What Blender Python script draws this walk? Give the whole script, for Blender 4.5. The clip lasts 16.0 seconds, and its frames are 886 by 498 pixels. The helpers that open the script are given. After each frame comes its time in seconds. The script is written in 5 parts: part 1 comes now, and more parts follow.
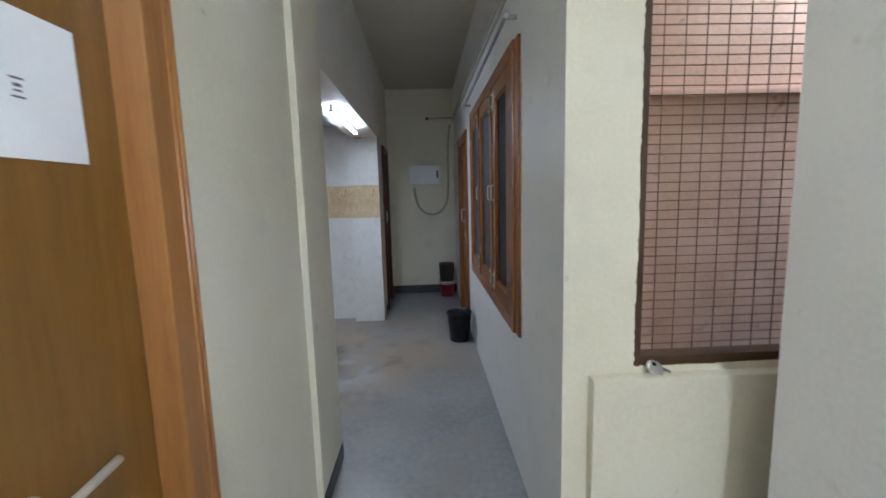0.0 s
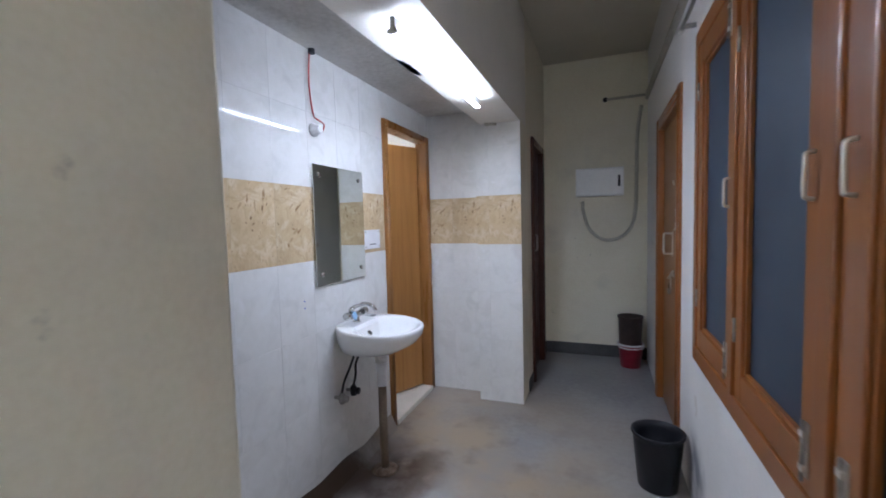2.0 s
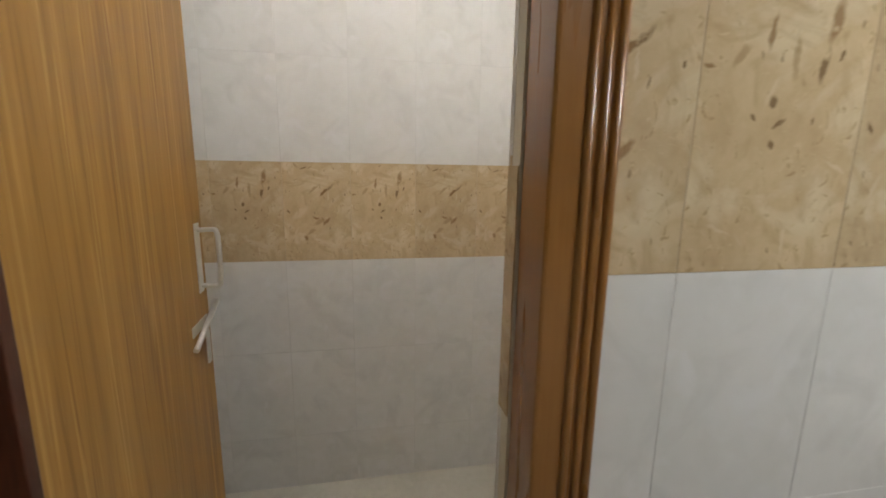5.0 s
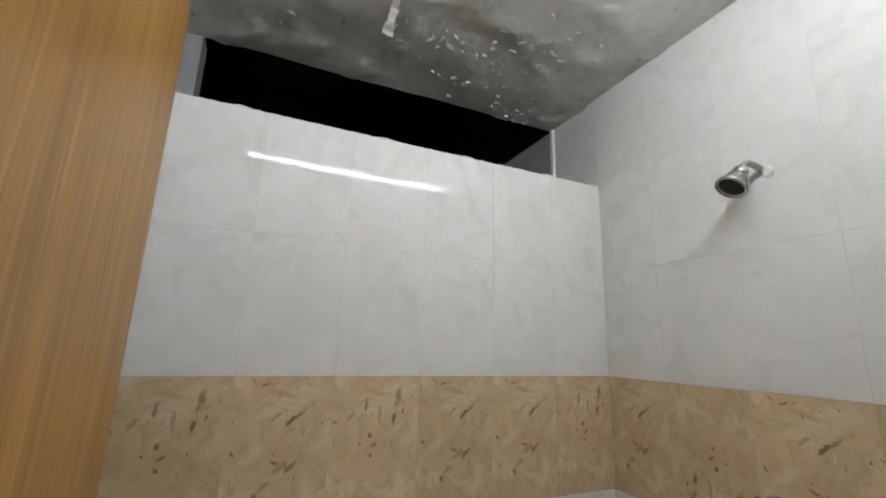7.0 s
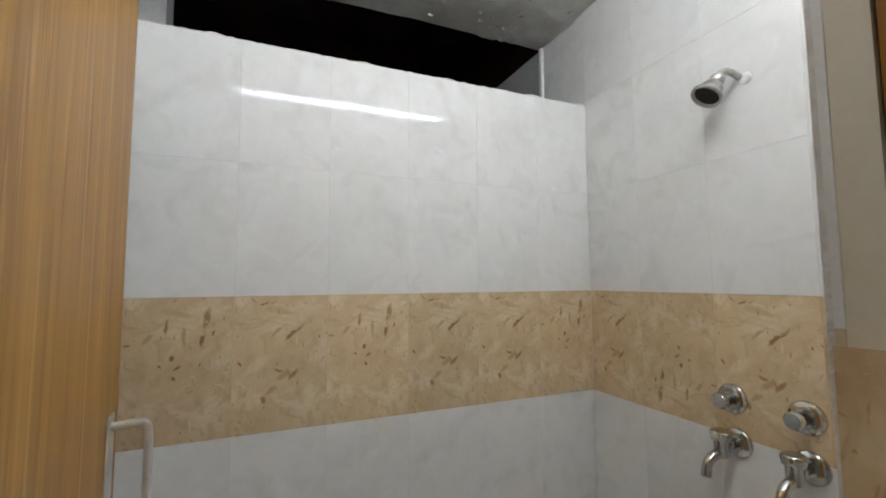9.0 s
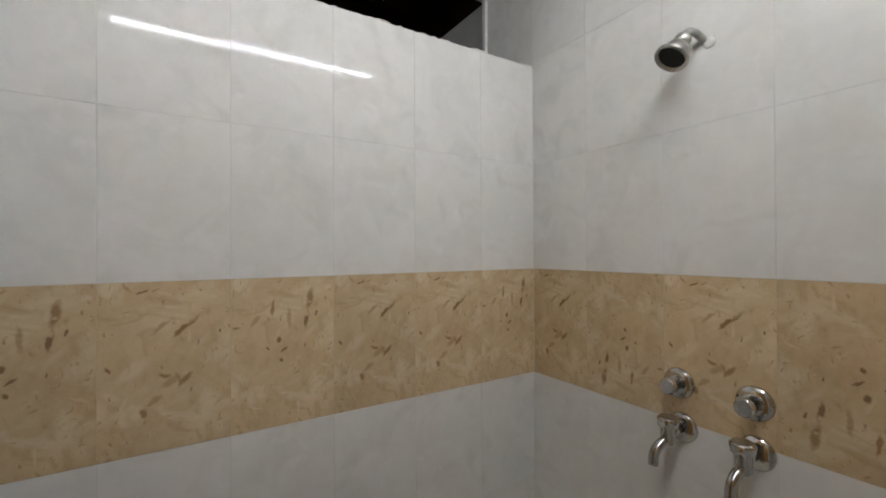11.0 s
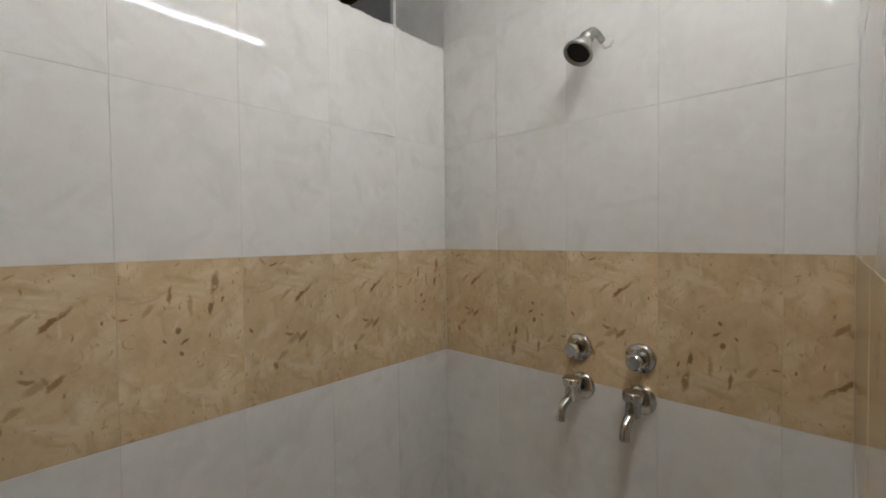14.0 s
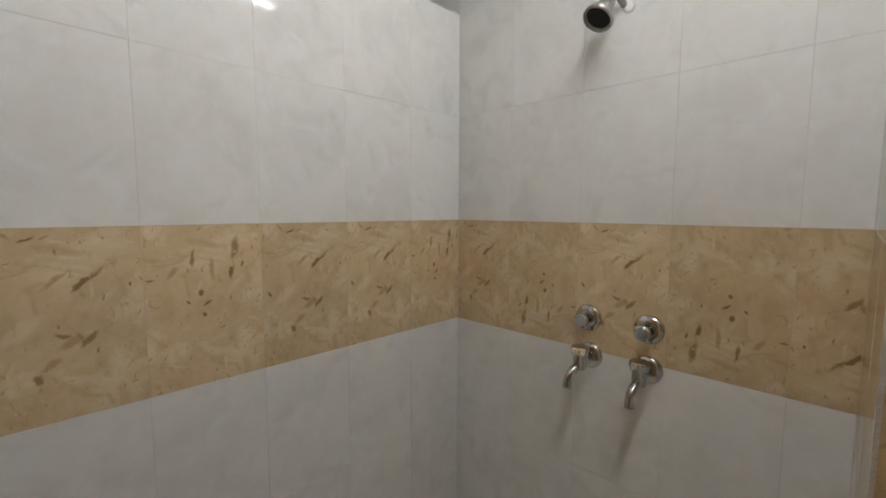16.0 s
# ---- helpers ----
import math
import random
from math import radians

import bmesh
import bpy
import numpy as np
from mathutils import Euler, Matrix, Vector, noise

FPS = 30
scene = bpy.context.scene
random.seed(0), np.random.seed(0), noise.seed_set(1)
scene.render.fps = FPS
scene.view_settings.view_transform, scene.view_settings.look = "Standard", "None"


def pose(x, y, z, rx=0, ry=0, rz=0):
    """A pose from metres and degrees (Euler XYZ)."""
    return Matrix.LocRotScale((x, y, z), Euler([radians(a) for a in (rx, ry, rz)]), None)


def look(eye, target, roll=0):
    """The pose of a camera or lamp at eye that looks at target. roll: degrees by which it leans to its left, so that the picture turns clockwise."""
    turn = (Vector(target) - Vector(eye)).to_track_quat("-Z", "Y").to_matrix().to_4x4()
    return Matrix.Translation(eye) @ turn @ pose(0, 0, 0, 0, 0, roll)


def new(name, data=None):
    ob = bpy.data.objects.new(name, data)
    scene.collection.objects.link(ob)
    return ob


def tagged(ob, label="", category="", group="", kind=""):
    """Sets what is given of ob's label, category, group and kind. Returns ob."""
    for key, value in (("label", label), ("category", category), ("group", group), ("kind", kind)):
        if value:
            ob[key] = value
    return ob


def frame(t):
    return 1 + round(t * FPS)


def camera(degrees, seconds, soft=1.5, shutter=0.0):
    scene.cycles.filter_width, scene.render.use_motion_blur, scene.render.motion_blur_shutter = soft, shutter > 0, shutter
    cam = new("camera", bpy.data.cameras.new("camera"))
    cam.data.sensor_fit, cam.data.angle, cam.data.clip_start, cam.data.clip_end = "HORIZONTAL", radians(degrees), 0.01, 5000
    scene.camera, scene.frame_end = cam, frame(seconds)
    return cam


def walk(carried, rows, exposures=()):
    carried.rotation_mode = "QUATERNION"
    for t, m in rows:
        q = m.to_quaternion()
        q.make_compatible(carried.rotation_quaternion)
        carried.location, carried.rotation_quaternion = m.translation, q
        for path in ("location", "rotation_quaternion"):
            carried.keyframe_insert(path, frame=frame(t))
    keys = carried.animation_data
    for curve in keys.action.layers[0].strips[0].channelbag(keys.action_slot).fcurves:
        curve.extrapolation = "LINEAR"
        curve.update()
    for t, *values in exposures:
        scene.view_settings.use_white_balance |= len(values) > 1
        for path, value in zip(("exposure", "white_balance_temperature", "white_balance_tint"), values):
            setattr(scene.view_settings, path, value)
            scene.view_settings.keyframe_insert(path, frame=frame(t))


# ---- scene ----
cam = camera(93.0, 16.0, soft=1.7, shutter=0.25)
PATH = [
    (0, (-0.170, 0.188, 1.497), (-0.086, 2.170, 1.238), -1.5),
    (0.5, (-0.080, 0.600, 1.485), (-0.151, 2.586, 1.254), -1.3),
    (1, (-0.066, 1.062, 1.421), (-0.312, 3.039, 1.245), -1.3),
    (1.5, (-0.114, 1.536, 1.435), (-0.567, 3.476, 1.259), -1.5),
    (2, (-0.119, 1.972, 1.423), (-0.826, 3.839, 1.297), -1.5),
    (2.5, (-0.158, 2.318, 1.433), (-1.125, 4.066, 1.342), -0.8),
    (3, (-0.182, 2.623, 1.432), (-1.489, 4.133, 1.337), 0.2),
    (3.5, (-0.216, 2.821, 1.445), (-1.921, 3.851, 1.271), 1.6),
    (4, (-0.449, 2.87, 1.395), (-2.365, 3.371, 1.12), 1.3),
    (4.2, (-0.579, 2.877, 1.387), (-2.531, 3.167, 1.063), 0.9),
    (6.3, (-1.487, 2.614, 1.362), (-3.339, 3.319, 1.088), -1.0),
    (6.5, (-1.515, 2.577, 1.389), (-3.338, 3.397, 1.448), 0.2),
    (7, (-1.475, 2.571, 1.487), (-3.265, 3.345, 1.931), 1.8),
    (7.5, (-1.458, 2.552, 1.489), (-3.342, 3.043, 1.948), 0.8),
    (8, (-1.423, 2.562, 1.47), (-3.348, 2.942, 1.857), -1.0),
    (8.5, (-1.405, 2.589, 1.46), (-3.291, 3.2, 1.728), -1.0),
    (9, (-1.406, 2.619, 1.433), (-3.246, 3.386, 1.585), -0.3),
    (9.2, (-1.411, 2.599, 1.442), (-3.234, 3.416, 1.533), 0.2),
    (11.3, (-1.602, 2.688, 1.457), (-3.234, 3.845, 1.464), -0.2),
    (11.5, (-1.618, 2.655, 1.449), (-3.19, 3.892, 1.449), 0.1),
    (12, (-1.628, 2.612, 1.447), (-3.085, 3.982, 1.439), 0.2),
    (12.5, (-1.635, 2.602, 1.446), (-3.023, 4.042, 1.434), -0.3),
    (13, (-1.614, 2.616, 1.442), (-2.983, 4.074, 1.429), -0.6),
    (13.5, (-1.618, 2.618, 1.436), (-2.982, 4.081, 1.403), -0.8),
    (14, (-1.635, 2.616, 1.437), (-2.994, 4.083, 1.383), -0.6),
    (14.5, (-1.632, 2.612, 1.438), (-2.992, 4.076, 1.371), -0.5),
    (15, (-1.628, 2.606, 1.431), (-3.008, 4.051, 1.337), -0.2),
    (15.5, (-1.627, 2.613, 1.42), (-3.02, 4.042, 1.278), 0.1),
    (16, (-1.622, 2.606, 1.428), (-3.022, 4.022, 1.246), 0.2),
]
EXPOSURES = [(0.0, 0.28, 5500, 12), (0.5, 0.52, 5300, 12.5), (1.0, 0.35, 5700, 14), (1.5, 0.5, 5600, 14), (2.0, 0.56, 5600, 18), (2.5, 0.7, 5850, 15), (3.0, 0.5, 6450, 10.5),
             (3.5, 0.38, 7000, 11), (4.0, 0.36, 7200, 11), (6.5, 0.25, 6500, 11.5), (7.0, 0.2, 6250, 9), (8.0, 0.22, 6200, 8), (9.0, 0.42, 6150, 8), (11.5, 0.08, 6450, 10.5), (16.0, 0.15, 6550, 10)]
walk(cam, [(t, look(eye, aim, lean)) for t, eye, aim, lean in PATH], EXPOSURES)

# ---- world and lights ----
world = bpy.data.worlds.new("sky")
scene.world = world
world.use_nodes = True
sky = world.node_tree.nodes.new("ShaderNodeTexSky")
sky.sky_type, sky.sun_disc = "NISHITA", False
sky.sun_elevation, sky.sun_rotation = radians(50), radians(40)
back = world.node_tree.nodes["Background"]
world.node_tree.links.new(sky.outputs[0], back.inputs[0])
back.inputs[1].default_value = 0.12
sun = new("sun", bpy.data.lights.new("sun", "SUN"))
sun.data.energy, sun.data.angle, sun.data.color = 1.2, radians(10), (1.0, 0.95, 0.88)
sun.matrix_world = look((0, 0, 5), (0.1, 0.5, 4.2))
shaft_light = new("shaft_light", bpy.data.lights.new("shaft_light", "AREA"))
shaft_light.data.shape, shaft_light.data.size, shaft_light.data.size_y, shaft_light.data.energy = "RECTANGLE", 1.8, 0.55, 58.0
shaft_light.data.color = (0.95, 0.97, 1.0)
shaft_light.matrix_world = look((1.45, 2.04, 3.12), (1.45, 2.05, 0.0))

# the last strength is for an added, unseen hall lamp
TUBE_ALCOVE, TUBE_SHOWER, TUBE_TOILET, HALL_FILL = 118.0, 80.0, 74.0, 570.0


# ---- materials ----
def material(name, tones, rough=0.5, metal=0.0, size=8.0, stretch=(1, 1, 1), fine=60.0, bump=0.15, depth=0.002,
             per_piece=False, coat=0.0, spread=0.25, spec=0.5, twist=0.0):
    """A surface whose colour wanders between its tones, at two scales, with fine relief."""
    m = bpy.data.materials.new(name)
    m.use_nodes = True
    n, link = m.node_tree.nodes, m.node_tree.links.new
    bsdf = n["Principled BSDF"]
    where = n.new("ShaderNodeTexCoord")
    at = n.new("ShaderNodeMapping")
    link(where.outputs["Object"], at.inputs[0])
    at.inputs["Scale"].default_value = stretch
    if per_piece:
        info = n.new("ShaderNodeObjectInfo")
        far = n.new("ShaderNodeVectorMath")
        far.operation = "SCALE"
        far.inputs[0].default_value = (37.0, 53.0, 71.0)
        link(info.outputs["Random"], far.inputs["Scale"])
        link(far.outputs[0], at.inputs["Location"])
    big, small = n.new("ShaderNodeTexNoise"), n.new("ShaderNodeTexNoise")
    big.inputs["Scale"].default_value, big.inputs["Detail"].default_value = size, 4
    small.inputs["Scale"].default_value, small.inputs["Detail"].default_value = fine, 5
    big.inputs["Distortion"].default_value = twist
    for tex in (big, small):
        link(at.outputs[0], tex.inputs["Vector"])
    both = n.new("ShaderNodeMix")
    both.inputs[0].default_value = 0.35
    link(big.outputs[0], both.inputs[2])
    link(small.outputs[0], both.inputs[3])
    ramp = n.new("ShaderNodeValToRGB")
    link(both.outputs[0], ramp.inputs[0])
    marks = ramp.color_ramp.elements
    while len(marks) < len(tones):
        marks.new(0.5)
    for i, tone in enumerate(tones):
        marks[i].position = 0.5 - spread / 2 + spread * i / max(1, len(tones) - 1)
        marks[i].color = (*tone, 1)
    link(ramp.outputs[0], bsdf.inputs["Base Color"])
    span = n.new("ShaderNodeMapRange")
    span.inputs[3].default_value, span.inputs[4].default_value = max(0.02, rough * 0.8), min(1.0, rough * 1.25)
    link(big.outputs[0], span.inputs[0])
    link(span.outputs[0], bsdf.inputs["Roughness"])
    bsdf.inputs["Metallic"].default_value = metal
    bsdf.inputs["Specular IOR Level"].default_value = spec
    bsdf.inputs["Coat Weight"].default_value = coat
    if bump:
        relief = n.new("ShaderNodeBump")
        relief.inputs["Strength"].default_value, relief.inputs["Distance"].default_value = bump, depth
        link(small.outputs[0], relief.inputs["Height"])
        link(relief.outputs[0], bsdf.inputs["Normal"])
    return m


def overlay(m, colour, scale, low, high, stretch=(1, 1, 1), detail=3.0, spot=None, per_piece=False, twist=0.0):
    """Adds stains of a colour of their own, with ragged outlines, to a material."""
    n, link = m.node_tree.nodes, m.node_tree.links.new
    bsdf = n["Principled BSDF"]
    old = bsdf.inputs["Base Color"].links[0].from_socket
    where, at, tex = n.new("ShaderNodeTexCoord"), n.new("ShaderNodeMapping"), n.new("ShaderNodeTexNoise")
    link(where.outputs["Object"], at.inputs[0])
    at.inputs["Scale"].default_value = stretch
    at.inputs["Location"].default_value = (3.1, 1.7, 5.3)
    tex.inputs["Scale"].default_value, tex.inputs["Detail"].default_value = scale, detail
    tex.inputs["Distortion"].default_value = twist
    if per_piece:
        info, far = n.new("ShaderNodeObjectInfo"), n.new("ShaderNodeVectorMath")
        far.operation = "SCALE"
        far.inputs[0].default_value = (61.0, 17.0, 43.0)
        link(info.outputs["Random"], far.inputs["Scale"])
        link(far.outputs[0], at.inputs["Location"])
    link(at.outputs[0], tex.inputs["Vector"])
    gate = n.new("ShaderNodeMapRange")
    gate.inputs[1].default_value, gate.inputs[2].default_value = low, high
    link(tex.outputs[0], gate.inputs[0])
    amount = gate.outputs[0]
    if spot:
        near = n.new("ShaderNodeVectorMath")
        near.operation = "DISTANCE"
        link(where.outputs["Object"], near.inputs[0])
        near.inputs[1].default_value = spot[:3]
        fade = n.new("ShaderNodeMapRange")
        fade.inputs[1].default_value, fade.inputs[2].default_value = spot[3], spot[3] * 0.4
        link(near.outputs["Value"], fade.inputs[0])
        both = n.new("ShaderNodeMath")
        both.operation = "MULTIPLY"
        link(amount, both.inputs[0])
        link(fade.outputs[0], both.inputs[1])
        amount = both.outputs[0]
    mix = n.new("ShaderNodeMix")
    mix.data_type = "RGBA"
    link(amount, mix.inputs[0])
    link(old, mix.inputs[6])
    mix.inputs[7].default_value = (*colour, 1)
    link(mix.outputs[2], bsdf.inputs["Base Color"])
    return m


DARK_MARK, BROWN_MARK, SOFT_MARK, PALE_MARK = (0.17, 0.10, 0.046), (0.27, 0.155, 0.068), (0.35, 0.235, 0.12), (0.68, 0.56, 0.38)
# one print of the stone: centre along and up, half length and half width (metres), slope (degrees), tone
PRINT_A = ((0.160, 0.273, 0.033, 0.0055, 40, DARK_MARK), (0.148, 0.263, 0.018, 0.006, 44, BROWN_MARK), (0.165, 0.250, 0.0032, 0.018, 0, PALE_MARK),
           (0.112, 0.275, 0.026, 0.005, 42, SOFT_MARK), (0.135, 0.317, 0.016, 0.003, -8, PALE_MARK), (0.133, 0.152, 0.022, 0.009, 25, SOFT_MARK),
           (0.158, 0.152, 0.020, 0.006, 48, BROWN_MARK), (0.118, 0.166, 0.013, 0.005, -20, BROWN_MARK), (0.099, 0.114, 0.020, 0.008, 35, SOFT_MARK),
           (0.081, 0.089, 0.008, 0.011, 15, BROWN_MARK), (0.181, 0.233, 0.003, 0.007, -12, DARK_MARK), (0.228, 0.254, 0.002, 0.006, 10, DARK_MARK),
           (0.060, 0.185, 0.040, 0.014, 38, PALE_MARK), (0.078, 0.354, 0.012, 0.003, 20, DARK_MARK), (0.018, 0.190, 0.004, 0.009, 30, DARK_MARK))
PRINT_B = ((0.096, 0.300, 0.0042, 0.022, -8, BROWN_MARK), (0.186, 0.318, 0.0095, 0.028, -14, BROWN_MARK), (0.177, 0.265, 0.0055, 0.024, -8, DARK_MARK),
           (0.202, 0.278, 0.003, 0.008, -25, DARK_MARK), (0.110, 0.218, 0.0055, 0.007, 0, DARK_MARK), (0.122, 0.193, 0.011, 0.004, 35, DARK_MARK),
           (0.115, 0.167, 0.0055, 0.006, 0, DARK_MARK), (0.083, 0.198, 0.003, 0.007, 20, DARK_MARK), (0.213, 0.203, 0.004, 0.014, 0, PALE_MARK),
           (0.157, 0.039, 0.003, 0.020, 0, PALE_MARK), (0.055, 0.269, 0.017, 0.007, 50, SOFT_MARK), (0.134, 0.270, 0.006, 0.026, 5, SOFT_MARK),
           (0.235, 0.346, 0.011, 0.008, 0, PALE_MARK), (0.173, 0.198, 0.002, 0.006, -15, DARK_MARK), (0.013, 0.257, 0.009, 0.003, -10, BROWN_MARK))
RINGS_A, RINGS_B = (), ((0.022, 0.208, 0.014, 0.016), (0.200, 0.081, 0.011, 0.016))


def fossil_stone(name, marks, rings, shift):
    """Beige printed stone tile: clouds, small specks, and the larger fossils of one print, in the tile's own coordinates."""
    m = material(name, [(0.49, 0.36, 0.21), (0.565, 0.427, 0.256), (0.63, 0.487, 0.302)], rough=0.14, size=9, fine=70, bump=0.05, depth=0.001, spread=0.4)
    n, link = m.node_tree.nodes, m.node_tree.links.new
    bsdf = n["Principled BSDF"]
    overlay(m, (0.66, 0.54, 0.36), 6.0, 0.50, 0.66, detail=8, twist=2.0)
    overlay(m, (0.46, 0.335, 0.19), 9.0, 0.54, 0.76, detail=8, twist=2.5)
    overlay(m, (0.42, 0.30, 0.165), 48.0, 0.63, 0.72, detail=3, stretch=(1, 1, 0.6), twist=2.0)
    overlay(m, (0.60, 0.465, 0.285), 55.0, 0.62, 0.70, detail=3, stretch=(0.6, 1, 1), twist=2.0)

    def blend(amount, tone, most):
        soft, mix = n.new("ShaderNodeMath"), n.new("ShaderNodeMix")
        soft.operation, mix.data_type = "MULTIPLY", "RGBA"
        soft.inputs[1].default_value = most
        link(amount, soft.inputs[0])
        old = bsdf.inputs["Base Color"].links[0].from_socket
        link(soft.outputs[0], mix.inputs[0])
        link(old, mix.inputs[6])
        mix.inputs[7].default_value = (*tone, 1)
        link(mix.outputs[2], bsdf.inputs["Base Color"])

    def gate(value, low, high):
        g = n.new("ShaderNodeMapRange")
        g.inputs[1].default_value, g.inputs[2].default_value = low, high
        link(value, g.inputs[0])
        return g.outputs[0]

    def maths(kind, a, b):
        g = n.new("ShaderNodeMath")
        g.operation = kind
        link(a, g.inputs[0])
        if isinstance(b, float):
            g.inputs[1].default_value = b
        else:
            link(b, g.inputs[1])
        return g.outputs[0]

    seat, wob, push = n.new("ShaderNodeTexCoord"), n.new("ShaderNodeTexNoise"), n.new("ShaderNodeVectorMath")
    push.operation = "MULTIPLY_ADD"
    wob.inputs["Scale"].default_value, wob.inputs["Detail"].default_value = 60, 4
    link(seat.outputs["Object"], wob.inputs["Vector"])
    link(wob.outputs["Color"], push.inputs[0])
    push.inputs[1].default_value = (0.014, 0.0, 0.014)
    link(seat.outputs["Object"], push.inputs[2])
    # small specks and slivers all over the print
    for scale, turn, tone, stretch, low, high, rare in ((26, 38, BROWN_MARK, (1.0, 1.0, 0.24), 0.10, 0.05, 0.52), (38, -62, BROWN_MARK, (1.0, 1.0, 0.30), 0.11, 0.05, 0.50),
                                                        (50, 15, DARK_MARK, (1.0, 1.0, 0.4), 0.13, 0.07, 0.58), (30, 70, PALE_MARK, (1.0, 1.0, 0.16), 0.11, 0.05, 0.40),
                                                        (24, -25, PALE_MARK, (1.0, 1.0, 0.20), 0.11, 0.05, 0.52)):
        spin, at, cell = n.new("ShaderNodeVectorRotate"), n.new("ShaderNodeMapping"), n.new("ShaderNodeTexVoronoi")
        spin.rotation_type = "Y_AXIS"
        spin.inputs["Angle"].default_value = radians(turn)
        link(push.outputs[0], spin.inputs["Vector"])
        link(spin.outputs[0], at.inputs[0])
        at.inputs["Scale"].default_value, at.inputs["Location"].default_value = stretch, (turn * 0.13 + shift, 0, scale * 0.21 - shift)
        cell.inputs["Scale"].default_value = scale
        link(at.outputs[0], cell.inputs["Vector"])
        pick = maths("GREATER_THAN", cell.outputs["Color"], rare)
        blend(maths("MULTIPLY", gate(cell.outputs["Distance"], low, high), pick), tone, 0.52)
    grain, broken = gate(wob.outputs[0], 0.26, 0.42), gate(wob.outputs[0], 0.46, 0.56)
    for x, z, along, wide, slope, tone in marks:
        at, far = n.new("ShaderNodeMapping"), n.new("ShaderNodeVectorMath")
        at.vector_type, far.operation = "TEXTURE", "LENGTH"
        link(push.outputs[0], at.inputs[0])
        at.inputs["Location"].default_value = (x + 0.007, 0, z + 0.007)
        at.inputs["Rotation"].default_value = (0, radians(-slope), 0)
        at.inputs["Scale"].default_value = (along, 100.0, wide)
        link(at.outputs[0], far.inputs[0])
        amount = gate(far.outputs["Value"], 1.15, 0.6)
        blend(maths("MULTIPLY", amount, grain), tone, 0.8 if tone in (DARK_MARK, BROWN_MARK) else 0.6)
    for x, z, wide, tall in rings:
        at, far = n.new("ShaderNodeMapping"), n.new("ShaderNodeVectorMath")
        at.vector_type, far.operation = "TEXTURE", "LENGTH"
        link(push.outputs[0], at.inputs[0])
        at.inputs["Location"].default_value, at.inputs["Scale"].default_value = (x + 0.007, 0, z + 0.007), (wide, 100.0, tall)
        link(at.outputs[0], far.inputs[0])
        edge = n.new("ShaderNodeMath")
        edge.operation = "ABSOLUTE"
        link(maths("SUBTRACT", far.outputs["Value"], 0.85), edge.inputs[0])
        blend(maths("MULTIPLY", gate(edge.outputs[0], 0.20, 0.06), broken), BROWN_MARK, 0.55)
    # the batch differs a little from piece to piece
    info, hue = n.new("ShaderNodeObjectInfo"), n.new("ShaderNodeHueSaturation")
    span = n.new("ShaderNodeMapRange")
    span.inputs[3].default_value, span.inputs[4].default_value = 0.94, 1.06
    link(info.outputs["Random"], span.inputs[0])
    link(span.outputs[0], hue.inputs["Value"])
    link(bsdf.inputs["Base Color"].links[0].from_socket, hue.inputs["Color"])
    link(hue.outputs[0], bsdf.inputs["Base Color"])
    return m


def glow(name, colour, power):
    m = bpy.data.materials.new(name)
    m.use_nodes = True
    b = m.node_tree.nodes["Principled BSDF"]
    b.inputs["Emission Color"].default_value, b.inputs["Emission Strength"].default_value = (*colour, 1), power
    return m


WHITE_TILE = material("white_glazed_tile", [(0.68, 0.672, 0.64), (0.72, 0.712, 0.685), (0.75, 0.743, 0.72)], rough=0.035, spec=0.13, size=6, fine=30,
                      bump=0.006, depth=0.001, per_piece=True, spread=0.35)
overlay(WHITE_TILE, (0.645, 0.638, 0.61), 7.0, 0.50, 0.72, detail=7, per_piece=True, twist=1.2)
overlay(WHITE_TILE, (0.75, 0.742, 0.73), 12.0, 0.56, 0.74, detail=6, per_piece=True, twist=0.8)
STONE_TILE, STONE_TILE_B = fossil_stone("fossil_stone", PRINT_A, RINGS_A, 0.0), fossil_stone("fossil_stone_other_print", PRINT_B, RINGS_B, 1.7)
BEIGE_GROUT = material("beige_grout", [(0.50, 0.40, 0.26), (0.58, 0.47, 0.32)], rough=0.85, size=20, fine=200, bump=0.3)
GROUT = material("grout", [(0.61, 0.605, 0.58), (0.69, 0.685, 0.66)], rough=0.9, size=20, fine=200, bump=0.3)
CREAM = material("cream_wall_paint", [(0.715, 0.668, 0.52), (0.76, 0.716, 0.57), (0.79, 0.748, 0.62)], rough=0.55, size=1.8, fine=70, bump=0.05)
overlay(CREAM, (0.60, 0.57, 0.47), 2.6, 0.60, 0.85, detail=6)
overlay(CREAM, (0.48, 0.45, 0.37), 13.0, 0.70, 0.78, detail=7)
BEAM_PAINT = material("pale_beam_paint", [(0.70, 0.675, 0.60), (0.745, 0.72, 0.65), (0.775, 0.755, 0.69)], rough=0.5, size=1.8, fine=70, bump=0.05)
PALE = material("white_wall_paint", [(0.72, 0.71, 0.68), (0.77, 0.76, 0.74), (0.80, 0.79, 0.77)], rough=0.5, size=2.0, fine=60, bump=0.06)
overlay(PALE, (0.55, 0.50, 0.42), 7.0, 0.66, 0.8, detail=6)
# shaded copy of the cream wall paint, for the ceiling and the reveals
SHADED_CREAM = material("shaded_cream_paint", [(0.58, 0.54, 0.43), (0.64, 0.60, 0.49)], rough=0.6, size=1.8, fine=70, bump=0.12)
overlay(PALE, (0.20, 0.20, 0.22), 5.0, 0.38, 0.58, detail=5, spot=(0.30, 4.22, 0.16, 0.26))
